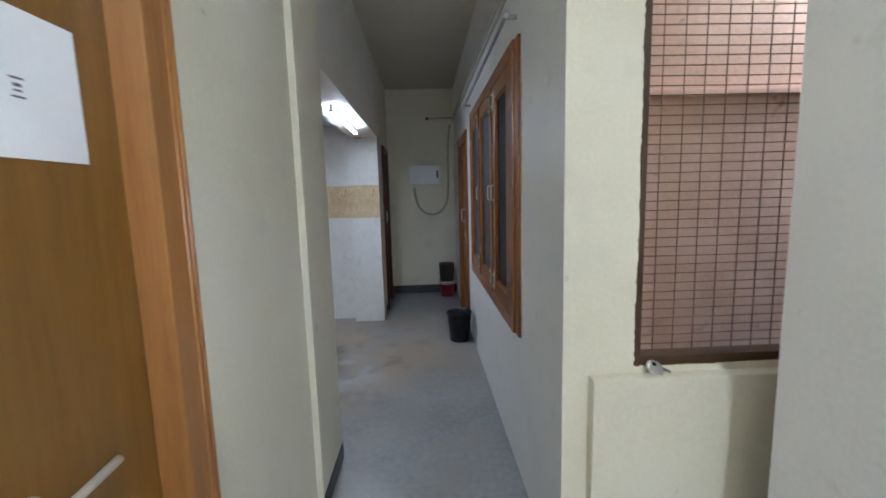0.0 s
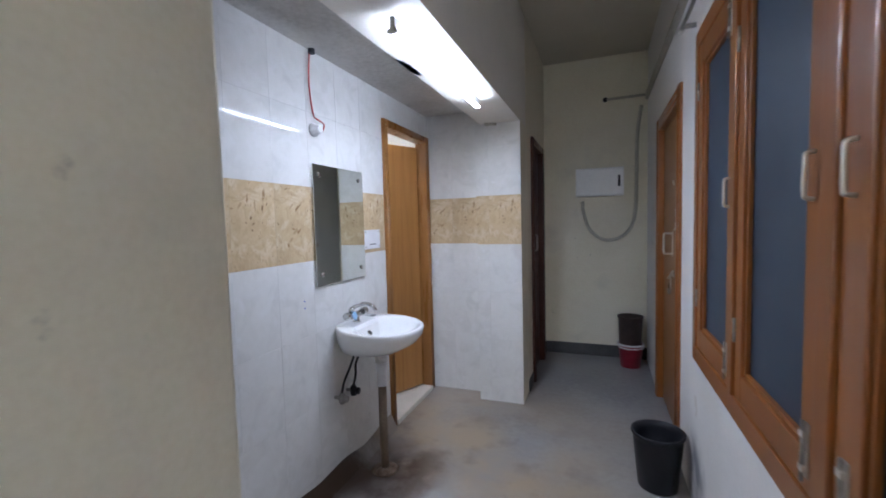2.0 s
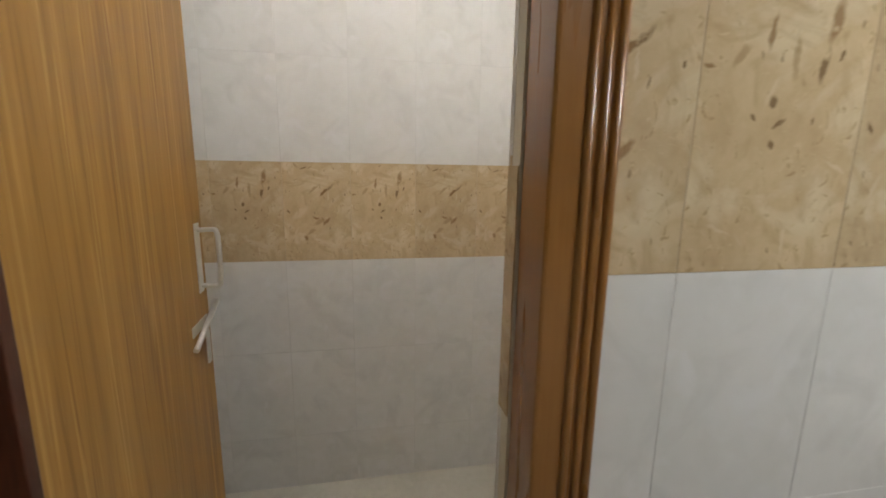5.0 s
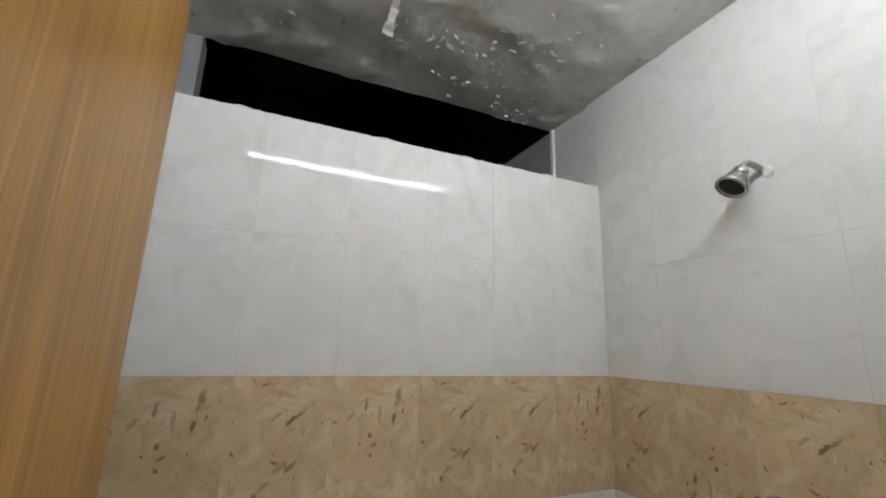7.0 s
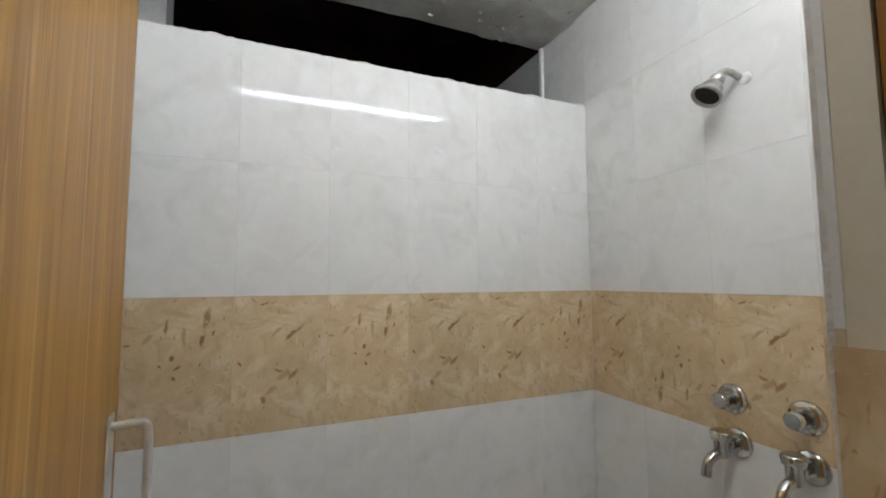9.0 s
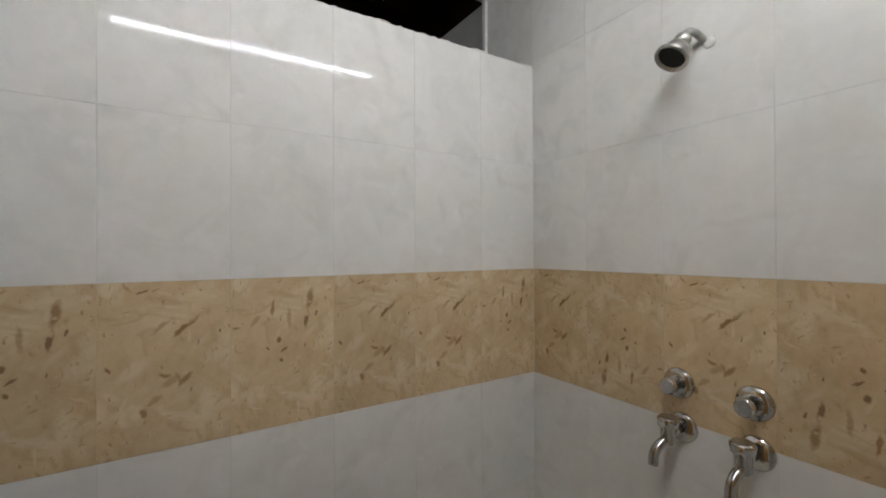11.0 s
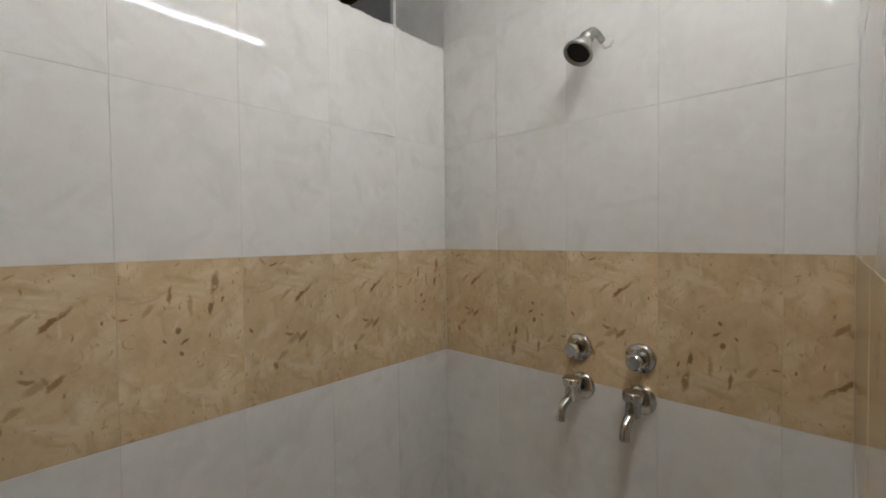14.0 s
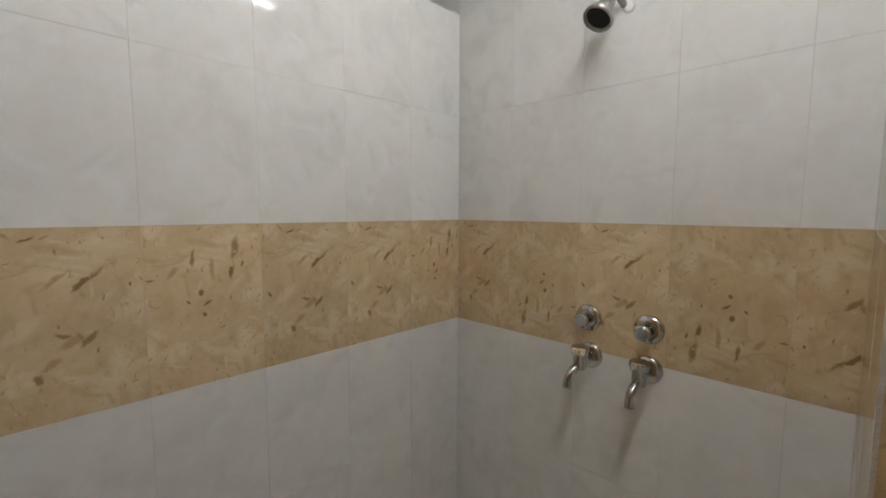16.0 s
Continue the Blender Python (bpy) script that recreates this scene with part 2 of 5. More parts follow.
SLAB = material("whitewashed_slab", [(0.45, 0.44, 0.41), (0.55, 0.54, 0.51), (0.62, 0.61, 0.58)], rough=0.8, size=2.2, fine=40, bump=0.5, depth=0.004)
PEEL = material("peeling_whitewash", [(0.50, 0.49, 0.455), (0.60, 0.59, 0.555), (0.67, 0.66, 0.63)], rough=0.5, size=3, fine=30, bump=0.6, depth=0.008, spread=0.3)
overlay(PEEL, (0.34, 0.325, 0.295), 2.6, 0.50, 0.78, detail=5)
overlay(PEEL, (0.22, 0.21, 0.19), 22.0, 0.66, 0.74, detail=6)
FLAKE = material("paint_flake", [(0.70, 0.69, 0.66), (0.78, 0.77, 0.75)], rough=0.7, size=30, fine=120, bump=0.4)
FLAKE_GREY = material("greyed_paint_flake", [(0.36, 0.35, 0.33), (0.47, 0.46, 0.435)], rough=0.7, size=30, fine=120, bump=0.4)
CEMENT = material("cement_floor", [(0.21, 0.21, 0.212), (0.27, 0.27, 0.272), (0.32, 0.317, 0.315)], rough=0.30, size=1.5, fine=26, bump=0.06)
overlay(CEMENT, (0.36, 0.28, 0.19), 1.4, 0.30, 0.56, detail=7, spot=(-1.15, 4.1, 0.0, 1.75))
overlay(CEMENT, (0.19, 0.155, 0.12), 5.0, 0.52, 0.74, detail=6, spot=(-1.2, 3.9, 0.0, 1.6))
overlay(CEMENT, (0.055, 0.035, 0.024), 4.0, 0.32, 0.50, detail=6, spot=(-1.42, 3.80, 0.0, 0.60))
overlay(CEMENT, (0.07, 0.042, 0.026), 6.0, 0.34, 0.52, detail=6, spot=(-1.28, 4.08, 0.0, 0.36))
overlay(CEMENT, (0.42, 0.41, 0.41), 3.0, 0.45, 0.62, detail=6, spot=(-0.95, 3.65, 0.0, 0.5))
overlay(CEMENT, (0.28, 0.26, 0.24), 2.7, 0.55, 0.75, detail=6)
DARK_BASE = material("dark_skirting_paint", [(0.045, 0.045, 0.048), (0.075, 0.075, 0.078)], rough=0.5, size=6, fine=60)
FLOOR_TILE = material("pale_floor_tile", [(0.60, 0.575, 0.49), (0.68, 0.65, 0.57)], rough=0.3, size=5, fine=40, bump=0.05)
# near-black brown: lack of light put into the colour of unlit spaces
UNLIT_DARK = material("unlit_dark", [(0.03, 0.016, 0.011), (0.06, 0.034, 0.024)], rough=0.95, size=4, fine=40, bump=0.4, spec=0.1)
GREY_PLASTER = material("grey_plaster", [(0.30, 0.30, 0.29), (0.38, 0.38, 0.37)], rough=0.85, size=3, fine=60, bump=0.4)
CUT_EDGE = material("broken_mortar", [(0.50, 0.48, 0.44), (0.66, 0.64, 0.60)], rough=0.95, size=25, fine=120, bump=0.8, depth=0.004)
STAINED = material("stained_mortar", [(0.10, 0.065, 0.04), (0.19, 0.13, 0.085), (0.26, 0.20, 0.15)], rough=0.85, size=20, fine=110, bump=0.7, depth=0.004)
DUSTY_BRICK = material("dusty_brick", [(0.15, 0.115, 0.10), (0.21, 0.165, 0.145)], rough=0.9, size=14, fine=90, bump=0.5)
LEAF_WOOD = material("honey_veneer", [(0.20, 0.092, 0.018), (0.325, 0.168, 0.040), (0.375, 0.200, 0.052), (0.45, 0.255, 0.075)], rough=0.42, size=1.7, stretch=(5, 5, 0.30),
                     fine=13, bump=0.05, coat=0.0, spread=0.46, twist=3.6, spec=0.3)
overlay(LEAF_WOOD, (0.24, 0.115, 0.026), 9.0, 0.52, 0.70, stretch=(6, 6, 0.16), detail=6, twist=1.6)
overlay(LEAF_WOOD, (0.47, 0.275, 0.085), 15.0, 0.57, 0.70, stretch=(6, 6, 0.12), detail=5, twist=0.8)
DOOR_WOOD = material("brown_veneer", [(0.140, 0.066, 0.010), (0.175, 0.084, 0.014), (0.20, 0.100, 0.019)], rough=0.35, size=3.0, stretch=(9, 9, 0.45),
                     fine=26, bump=0.06, coat=0.1, spread=0.3)
RUSSET_LEAF = material("russet_veneer", [(0.29, 0.128, 0.030), (0.37, 0.172, 0.044), (0.42, 0.205, 0.058)], rough=0.36, size=1.6, stretch=(5, 5, 0.3),
                      fine=11, bump=0.05, coat=0.1, spread=0.4, twist=2.6)
BROWN_LEAF = material("red_brown_veneer", [(0.22, 0.095, 0.024), (0.28, 0.125, 0.034), (0.33, 0.155, 0.045)], rough=0.35, size=3.0, stretch=(7, 7, 0.45),
                      fine=24, bump=0.06, coat=0.1, spread=0.32, twist=1.0)
FRAME_WOOD = material("varnished_frame_wood", [(0.235, 0.100, 0.022), (0.28, 0.122, 0.028), (0.32, 0.143, 0.036)], rough=0.28, size=3.5, stretch=(8, 8, 0.7),
                      fine=24, bump=0.06, coat=0.25, spread=0.44)
WINDOW_WOOD = material("orange_varnished_wood", [(0.225, 0.073, 0.013), (0.27, 0.091, 0.018), (0.305, 0.108, 0.023)], rough=0.30, size=3.0, stretch=(7, 7, 0.6),
                       fine=22, bump=0.08, coat=0.3, spread=0.34)
RED_WOOD = material("dark_red_wood", [(0.05, 0.014, 0.008), (0.09, 0.026, 0.013)], rough=0.35, size=3.5, stretch=(8, 8, 0.6), fine=24, bump=0.08)
CHROME = material("worn_chrome", [(0.46, 0.455, 0.44), (0.62, 0.61, 0.59)], rough=0.15, metal=1.0, size=30, fine=120, bump=0.05)
STEEL = material("dull_steel", [(0.28, 0.27, 0.255), (0.44, 0.43, 0.405)], rough=0.34, metal=1.0, size=22, fine=120, bump=0.1)
ALUMINIUM = material("satin_aluminium", [(0.66, 0.65, 0.62), (0.78, 0.77, 0.74)], rough=0.3, metal=0.75, size=20, fine=120, bump=0.04)
# black for discs that stand for the shade inside holes; also the keyhole cover
BLACK_HOLE = material("hole_black", [(0.006, 0.006, 0.006), (0.012, 0.012, 0.012)], rough=0.8, size=20, fine=90)
CERAMIC = material("white_sanitary_ceramic", [(0.80, 0.80, 0.79), (0.84, 0.84, 0.83)], rough=0.08, size=4, fine=30, bump=0.0, coat=0.5)
PVC = material("grey_pvc", [(0.20, 0.145, 0.095), (0.30, 0.23, 0.16)], rough=0.5, size=9, fine=60, bump=0.1)
overlay(PVC, (0.14, 0.10, 0.07), 9.0, 0.5, 0.62, stretch=(1, 1, 0.35))
WHITE_PLASTIC = material("white_plastic", [(0.74, 0.74, 0.74), (0.80, 0.80, 0.80)], rough=0.3, size=6, fine=50, bump=0.0)
BLACK_PLASTIC = material("black_plastic", [(0.008, 0.009, 0.013), (0.014, 0.015, 0.019)], rough=0.42, spec=0.3, size=10, fine=70, bump=0.05)
RED_PLASTIC = material("red_plastic", [(0.20, 0.008, 0.022), (0.28, 0.014, 0.032)], rough=0.35, size=8, fine=60, bump=0.03)
BROWN_PLASTIC = material("dark_brown_plastic", [(0.035, 0.022, 0.018), (0.06, 0.036, 0.03)], rough=0.5, size=8, fine=60)
RED_WIRE = material("red_wire", [(0.50, 0.05, 0.05), (0.58, 0.10, 0.08)], rough=0.45, size=30, fine=100, bump=0.0)
PAPER = material("white_paper", [(0.80, 0.81, 0.84), (0.84, 0.85, 0.87)], rough=0.8, size=5, fine=60, bump=0.05)
INK = material("grey_ink", [(0.10, 0.10, 0.11), (0.14, 0.14, 0.15)], rough=0.7, size=20, fine=60)
BLUE_INK = material("blue_ink", [(0.03, 0.10, 0.45), (0.05, 0.14, 0.5)], rough=0.6, size=20, fine=60)
# for the sticker under the beam and the painted reflection on the mixer
PALE_BLUE = material("pale_blue", [(0.22, 0.42, 0.62), (0.30, 0.50, 0.68)], rough=0.3, size=20, fine=60, bump=0.0)
PINK = material("pink_outer_render", [(0.54, 0.37, 0.265), (0.62, 0.44, 0.325), (0.68, 0.50, 0.385)], rough=0.9, size=3, fine=60, bump=0.5, depth=0.004)
overlay(PINK, (0.30, 0.19, 0.13), 7.0, 0.67, 0.74, detail=7)
RUST = material("rusty_painted_iron", [(0.13, 0.08, 0.05), (0.20, 0.125, 0.08)], rough=0.7, size=14, fine=90, bump=0.3)
DARK_RUST = material("dark_brown_iron_paint", [(0.055, 0.030, 0.013), (0.095, 0.055, 0.024)], rough=0.5, size=10, fine=80, bump=0.3)
MESH_PANE = material("dark_blue_gauze", [(0.018, 0.034, 0.054), (0.030, 0.050, 0.080), (0.048, 0.072, 0.10)], rough=0.45, size=2.0, stretch=(1, 2.0, 0.7), fine=300,
                     bump=0.25, depth=0.0006, spread=0.4)
GREY_PANE = material("dark_grey_gauze", [(0.018, 0.017, 0.018), (0.030, 0.028, 0.028), (0.055, 0.05, 0.045)], spec=0.1, rough=0.6, size=2.4, stretch=(1, 3.0, 1.4), fine=300,
                     bump=0.25, depth=0.0006, spread=0.4)
CONDUIT = material("painted_conduit", [(0.42, 0.40, 0.33), (0.50, 0.48, 0.40)], rough=0.5, size=10, fine=60)
TUBE_GLASS_ALCOVE = glow("lit_tube_alcove", (0.86, 0.93, 1.0), TUBE_ALCOVE)
TUBE_GLASS_SHOWER = glow("lit_tube_shower", (0.96, 0.97, 1.0), TUBE_SHOWER)
TUBE_GLASS_TOILET = glow("lit_tube_toilet", (0.95, 0.97, 1.0), TUBE_TOILET)
# glow of the added hall lamp
HALL_FILL_GLOW = glow("hall_fill_glow", (0.92, 0.96, 1.0), HALL_FILL)
MIRROR = bpy.data.materials.new("mirror_silver")
MIRROR.use_nodes = True
_b = MIRROR.node_tree.nodes["Principled BSDF"]
_b.inputs["Base Color"].default_value, _b.inputs["Metallic"].default_value, _b.inputs["Roughness"].default_value = (0.80, 0.84, 0.81, 1), 1.0, 0.02


# ---- building helpers ----
def box(bm, x0, x1, y0, y1, z0, z1, bevel=0.0, m=None):
    made = bmesh.ops.create_cube(bm, size=1.0)["verts"]
    for v in made:
        v.co = Vector((x0 + (v.co.x + 0.5) * (x1 - x0), y0 + (v.co.y + 0.5) * (y1 - y0), z0 + (v.co.z + 0.5) * (z1 - z0)))
    if bevel:
        edges = list({e for v in made for e in v.link_edges})
        out = bmesh.ops.bevel(bm, geom=edges, offset=bevel, segments=2, profile=0.6, affect="EDGES")
        made = list({v for f in out["faces"] for v in f.verts} | {v for v in made if v.is_valid})
    if m is not None:
        bmesh.ops.transform(bm, matrix=m, verts=made)
    return made


def block(x0, x1, y0, y1, z0, z1, bevel=0.0, m=None):
    bm = bmesh.new()
    box(bm, x0, x1, y0, y1, z0, z1, bevel, m)
    return bm


def pipe(points, r, sides=12, bm=None, taper=None):
    """A round bar along a line of points."""
    bm = bm or bmesh.new()
    pts = [Vector(p) for p in points]
    rings, up = [], None
    for i, p in enumerate(pts):
        way = (pts[min(i + 1, len(pts) - 1)] - pts[max(i - 1, 0)]).normalized()
        if up is None:
            up = Vector((0, 0, 1)) if abs(way.z) < 0.9 else Vector((1, 0, 0))
        side = way.cross(up).normalized()
        up = side.cross(way).normalized()
        rad = r if taper is None else r * taper[i]
        rings.append([bm.verts.new(p + rad * (math.cos(a) * side + math.sin(a) * up)) for a in [2 * math.pi * k / sides for k in range(sides)]])
    for a, b in zip(rings, rings[1:]):
        for k in range(sides):
            bm.faces.new((a[k], a[(k + 1) % sides], b[(k + 1) % sides], b[k])).smooth = True
    bm.faces.new(rings[0][::-1])
    bm.faces.new(rings[-1])
    return bm


def curve(points, steps=6):
    """A smooth run of points through the given ones."""
    p = [Vector(q) for q in points]
    p = [2 * p[0] - p[1]] + p + [2 * p[-1] - p[-2]]
    out = []
    for i in range(1, len(p) - 2):
        for k in range(steps):
            t = k / steps
            a, b, c, d = p[i - 1:i + 3]
            out.append(0.5 * (2 * b + (c - a) * t + (2 * a - 5 * b + 4 * c - d) * t * t + (3 * b - a - 3 * c + d) * t ** 3))
    return out + [p[-2]]


def lathe(profile, sides=28, m=None, close=True):
    """A turned body about z from (radius, height) pairs."""
    bm = bmesh.new()
    rings = [[bm.verts.new((r * math.cos(2 * math.pi * k / sides), r * math.sin(2 * math.pi * k / sides), z)) for k in range(sides)] for r, z in profile]
    for a, b in zip(rings, rings[1:]):
        for k in range(sides):
            bm.faces.new((a[k], a[(k + 1) % sides], b[(k + 1) % sides], b[k])).smooth = True
    if close:
        bm.faces.new(rings[0][::-1])
        bm.faces.new(rings[-1])
    if m is not None:
        bmesh.ops.transform(bm, matrix=m, verts=bm.verts)
    return bm


PLACE = {}


def thing(name, at, label, category, group="", kind=""):
    ob = new(name)
    ob.location = at
    PLACE[ob.name] = Vector(at)
    return tagged(ob, label, category, group, kind)


def part(name, bm, mat, parent=None, label="", smooth=False):
    """Links a bmesh, drawn in the world's coordinates, as one mesh object under its thing or part."""
    bmesh.ops.recalc_face_normals(bm, faces=bm.faces)
    if smooth:
        for f in bm.faces:
            f.smooth = True
    lo = Vector([min(v.co[i] for v in bm.verts) for i in range(3)])
    hi = Vector([max(v.co[i] for v in bm.verts) for i in range(3)])
    mid = (lo + hi) / 2 if parent else Vector((0, 0, 0))
    for v in bm.verts:
        v.co -= mid
    data = bpy.data.meshes.new(name)
    bm.to_mesh(data)
    bm.free()
    data.materials.append(mat)
    ob = new(name, data)
    PLACE[ob.name] = mid
    if parent:
        ob.parent = parent
        ob.location = mid - PLACE[parent.name]
    if label:
        ob["label"] = label
    return ob


def structure(name, bm, mat, label, category):
    return tagged(part(name, bm, mat), label, category, kind="structure")


def less(rects, hole):
    """Rectangles (a0, a1, b0, b1) with a hole cut out of them."""
    out = []
    for a0, a1, b0, b1 in rects:
        h0, h1, g0, g1 = max(a0, hole[0]), min(a1, hole[1]), max(b0, hole[2]), min(b1, hole[3])
        if h0 >= h1 or g0 >= g1:
            out.append((a0, a1, b0, b1))
            continue
        out += [r for r in ((a0, h0, b0, b1), (h1, a1, b0, b1), (h0, h1, b0, g0), (h0, h1, g1, b1)) if r[1] - r[0] > 1e-4 and r[3] - r[2] > 1e-4]
    return out


def wall_x(x0, x1, y0, y1, z0, z1, holes=()):
    """A wall along y with openings (y0, y1, z0, z1) through it."""
    rects = [(y0, y1, z0, z1)]
    for h in holes:
        rects = less(rects, h)
    bm = bmesh.new()
    for a0, a1, b0, b1 in rects:
        box(bm, x0, x1, a0, a1, b0, b1)
    return bm


def wall_y(x0, x1, y0, y1, z0, z1, holes=()):
    """A wall along x with openings (x0, x1, z0, z1) through it."""
    rects = [(x0, x1, z0, z1)]
    for h in holes:
        rects = less(rects, h)
    bm = bmesh.new()
    for a0, a1, b0, b1 in rects:
        box(bm, a0, a1, y0, y1, b0, b1)
    return bm


TILES = {}


def tile_mesh(w, h, mat, t=0.008, j=0.0007, e=0.0007, x0=0.0):
    """A glazed tile with half of its joint round it, a little lower than its face; x0: where it is cut out of the whole tile."""
    key = (round(w, 3), round(h, 3), mat.name, round(x0, 3))
    if key not in TILES:
        bm = bmesh.new()
        rings = [[bm.verts.new((x0 + x, y, z)) for x, z in ((a, a), (w - a, a), (w - a, h - a), (a, h - a))] for a, y in ((0, 0), (0, e - t), (j, e - t), (j + 0.0004, -t))]
        for p, q in zip(rings, rings[1:]):
            for k in range(4):
                bm.faces.new((p[k], p[(k + 1) % 4], q[(k + 1) % 4], q[k]))
        joint = list(bm.faces)[:8]
        bm.faces.new(rings[3])
        bm.faces.new(rings[0][::-1])
        for f in joint:
            f.material_index = 1
        bmesh.ops.recalc_face_normals(bm, faces=bm.faces)
        data = bpy.data.meshes.new("tile")
        bm.to_mesh(data)
        bm.free()
        data.materials.append(mat)
        data.materials.append(GROUT if mat is WHITE_TILE else BEIGE_GROUT)
        TILES[key] = data
    return TILES[key]


def tile_wall(parent, turn, origin, u0, u1, uj, rows, band, holes=(), prints="AB"):
    """Tiles over a wall: turn is the wall's heading, u runs along it, rows are the heights of the level joints, band the printed row,
    prints the order of its two prints along u (small letters: laid upside down)."""
    turned = Matrix.Rotation(radians(turn), 4, "Z")
    k0 = math.floor((u0 - uj) / 0.25)
    cuts = [u0] + [uj + 0.25 * k for k in range(k0, k0 + 60) if u0 + 0.012 < uj + 0.25 * k < u1 - 0.012] + [u1]
    for i, (z0, z1) in enumerate(zip(rows, rows[1:])):
        for number, (a, b) in enumerate(zip(cuts, cuts[1:])):
            start = b - 0.25 if number == 0 else a
            style = prints[number % len(prints)]
            mat = (STONE_TILE if style in "Aa" else STONE_TILE_B) if i == band else WHITE_TILE
            rects = [(a, b, z0, z1)]
            for h in holes:
                rects = less(rects, h)
            for c0, c1, d0, d1 in rects:
                if c1 - c0 < 0.006 or d1 - d0 < 0.006:
                    continue
                over = i == band and style in "ab"
                off = (start + 0.25 - c1) if over else (c0 - start)
                ob = new("tile", tile_mesh(c1 - c0, d1 - d0, mat, x0=off if i == band else 0.0))
                ob.parent = parent
                rnd = random.Random(len(bpy.data.objects))
                tilt = Matrix.Rotation(radians(rnd.uniform(-0.07, 0.07)), 4, "Z") @ Matrix.Rotation(radians(rnd.uniform(-0.07, 0.07)), 4, "X")
                lie = Matrix.Translation((start + 0.25, 0, d1)) @ Matrix.Rotation(math.pi, 4, "Y") if over else Matrix.Translation((start if i == band else c0, 0, d0))
                ob.matrix_basis = Matrix.Translation(origin) @ turned @ Matrix.Translation((0, rnd.uniform(-0.0003, 0.0003), 0)) @ lie @ tilt

# ---- plan (metres) ----
XL, XLR = -0.685, -0.715            # left wall of the corridor: pilaster face, recessed face
XR = 0.30                           # right wall of the corridor
YE, ZC = 6.55, 3.02                 # end wall, corridor ceiling
XM, XI = -1.50, -1.60               # washbasin wall: outer and inner tile faces
YN, YP = 5.30, 5.15                 # end of the alcove, face of the tiled pier
ZA, ZB = 2.31, 2.165                # alcove ceiling, underside of the beam
XB, Y0, Y1 = -2.695, 2.175, 3.775   # shower room: back, side, fittings side
ZP, ZS = 2.126, 2.52                # top of the low partition, shower room ceiling
D1, D2, DZ = 2.30, 3.127, 2.13      # shower door frame, outer
T1, T2 = 4.509, 5.272               # toilet door frame, outer
ROWS_OUT = [0.0, 0.12, 0.495, 0.87, 1.245, 1.62, 1.995, ZA]
ROWS_IN = [0.0, 0.27, 0.645, 1.019, 1.394, 1.769, ZP]

# ---- floors and ceilings ----
structure("floor", block(-1.55, 1.6, -2.6, 6.7, -0.12, 0.0), CEMENT, "grey cement floor with brown damp stains", "floor")
structure("floor_shower", block(-2.80, -1.55, 2.05, 3.90, -0.10, 0.035), FLOOR_TILE, "pale tiled shower room floor", "floor")
structure("floor_toilet", block(-2.80, -1.55, 3.905, 5.60, -0.10, 0.03), FLOOR_TILE, "pale tiled toilet floor", "floor")
# the corridor ceiling's shade is put into its paint
structure("ceiling_corridor", block(-0.80, 1.6, -2.6, 6.7, ZC, ZC + 0.12), SHADED_CREAM, "cream corridor ceiling with shade in its colour", "ceiling")
structure("ceiling_alcove", block(-1.60, -0.992, 1.98, 5.45, ZA, ZA + 0.10), SLAB, "grey whitewashed alcove ceiling", "ceiling")


def peeling_ceiling():
    bm = bmesh.new()
    nx, ny, x0, x1, y0, y1 = 90, 100, -3.0, -1.55, 2.06, 3.90
    grid = []
    for i in range(nx + 1):
        row = []
        for j in range(ny + 1):
            x, y = x0 + (x1 - x0) * i / nx, y0 + (y1 - y0) * j / ny
            p = Vector((x, y, 0))
            z = ZS + 0.012 * noise.noise(p * 2.2) + 0.003 * noise.noise(p * 9)
            blister = noise.noise(p * 7 + Vector((5, 1, 2)))
            if blister > 0.16:
                z -= 0.010 * min(1.0, (blister - 0.16) * 8) * (0.7 + 0.8 * noise.noise(p * 25))
            row.append(bm.verts.new((x, y, z)))
        grid.append(row)
    for i in range(nx):
        for j in range(ny):
            bm.faces.new((grid[i][j], grid[i][j + 1], grid[i + 1][j + 1], grid[i + 1][j])).smooth = True
    return bm


structure("ceiling_shower", peeling_ceiling(), PEEL, "damp whitewashed ceiling with blistered peeling paint", "ceiling")
structure("ceiling_slab", block(-3.0, -1.5, 2.06, 3.90, ZS + 0.03, ZS + 0.15), SLAB, "concrete slab over the shower room", "ceiling")
structure("ceiling_toilet", block(-2.85, -1.5, 3.91, 5.60, 2.50, 2.60), SLAB, "white toilet ceiling", "ceiling")
# void ceiling: its shade is in the colour
structure("ceiling_void", block(-4.4, -2.9, 1.9, 4.1, 3.20, 3.30), UNLIT_DARK, "ceiling over the void, coloured dark as unlit", "ceiling")

# ---- walls ----
beam = structure("beam", block(-0.992, XL - 0.001, 2.30, YN + 0.1, ZB, ZC + 0.05), BEAM_PAINT, "cream painted beam over the washbasin alcove", "beam")
left = structure("wall_left", wall_x(-0.90, XLR, -2.6, 2.045, 0.0, ZC + 0.05, [(0.20, 1.165, 0.0, 2.12)]), CREAM, "cream painted corridor wall with a door opening", "wall")
pier_bm = block(-1.02, XL, 2.035, 2.485, 0.0, ZC + 0.05, 0.006)
structure("pilaster", pier_bm, CREAM, "cream painted pilaster at the alcove's edge", "wall")
structure("wall_alcove_side", block(-1.60, -0.95, 1.98, 2.08, 0.0, 2.5), PALE, "white wall at the side of the alcove", "wall")
basin_wall = structure("wall_washbasin", wall_x(XI + 0.008, XM - 0.008, 1.98, 5.45, 0.0, 2.62, [(D1, D2, -0.1, DZ), (T1, T2, -0.1, DZ)]), GROUT,
                       "tiled wall with a beige stone band, basin and two doorways", "wall")
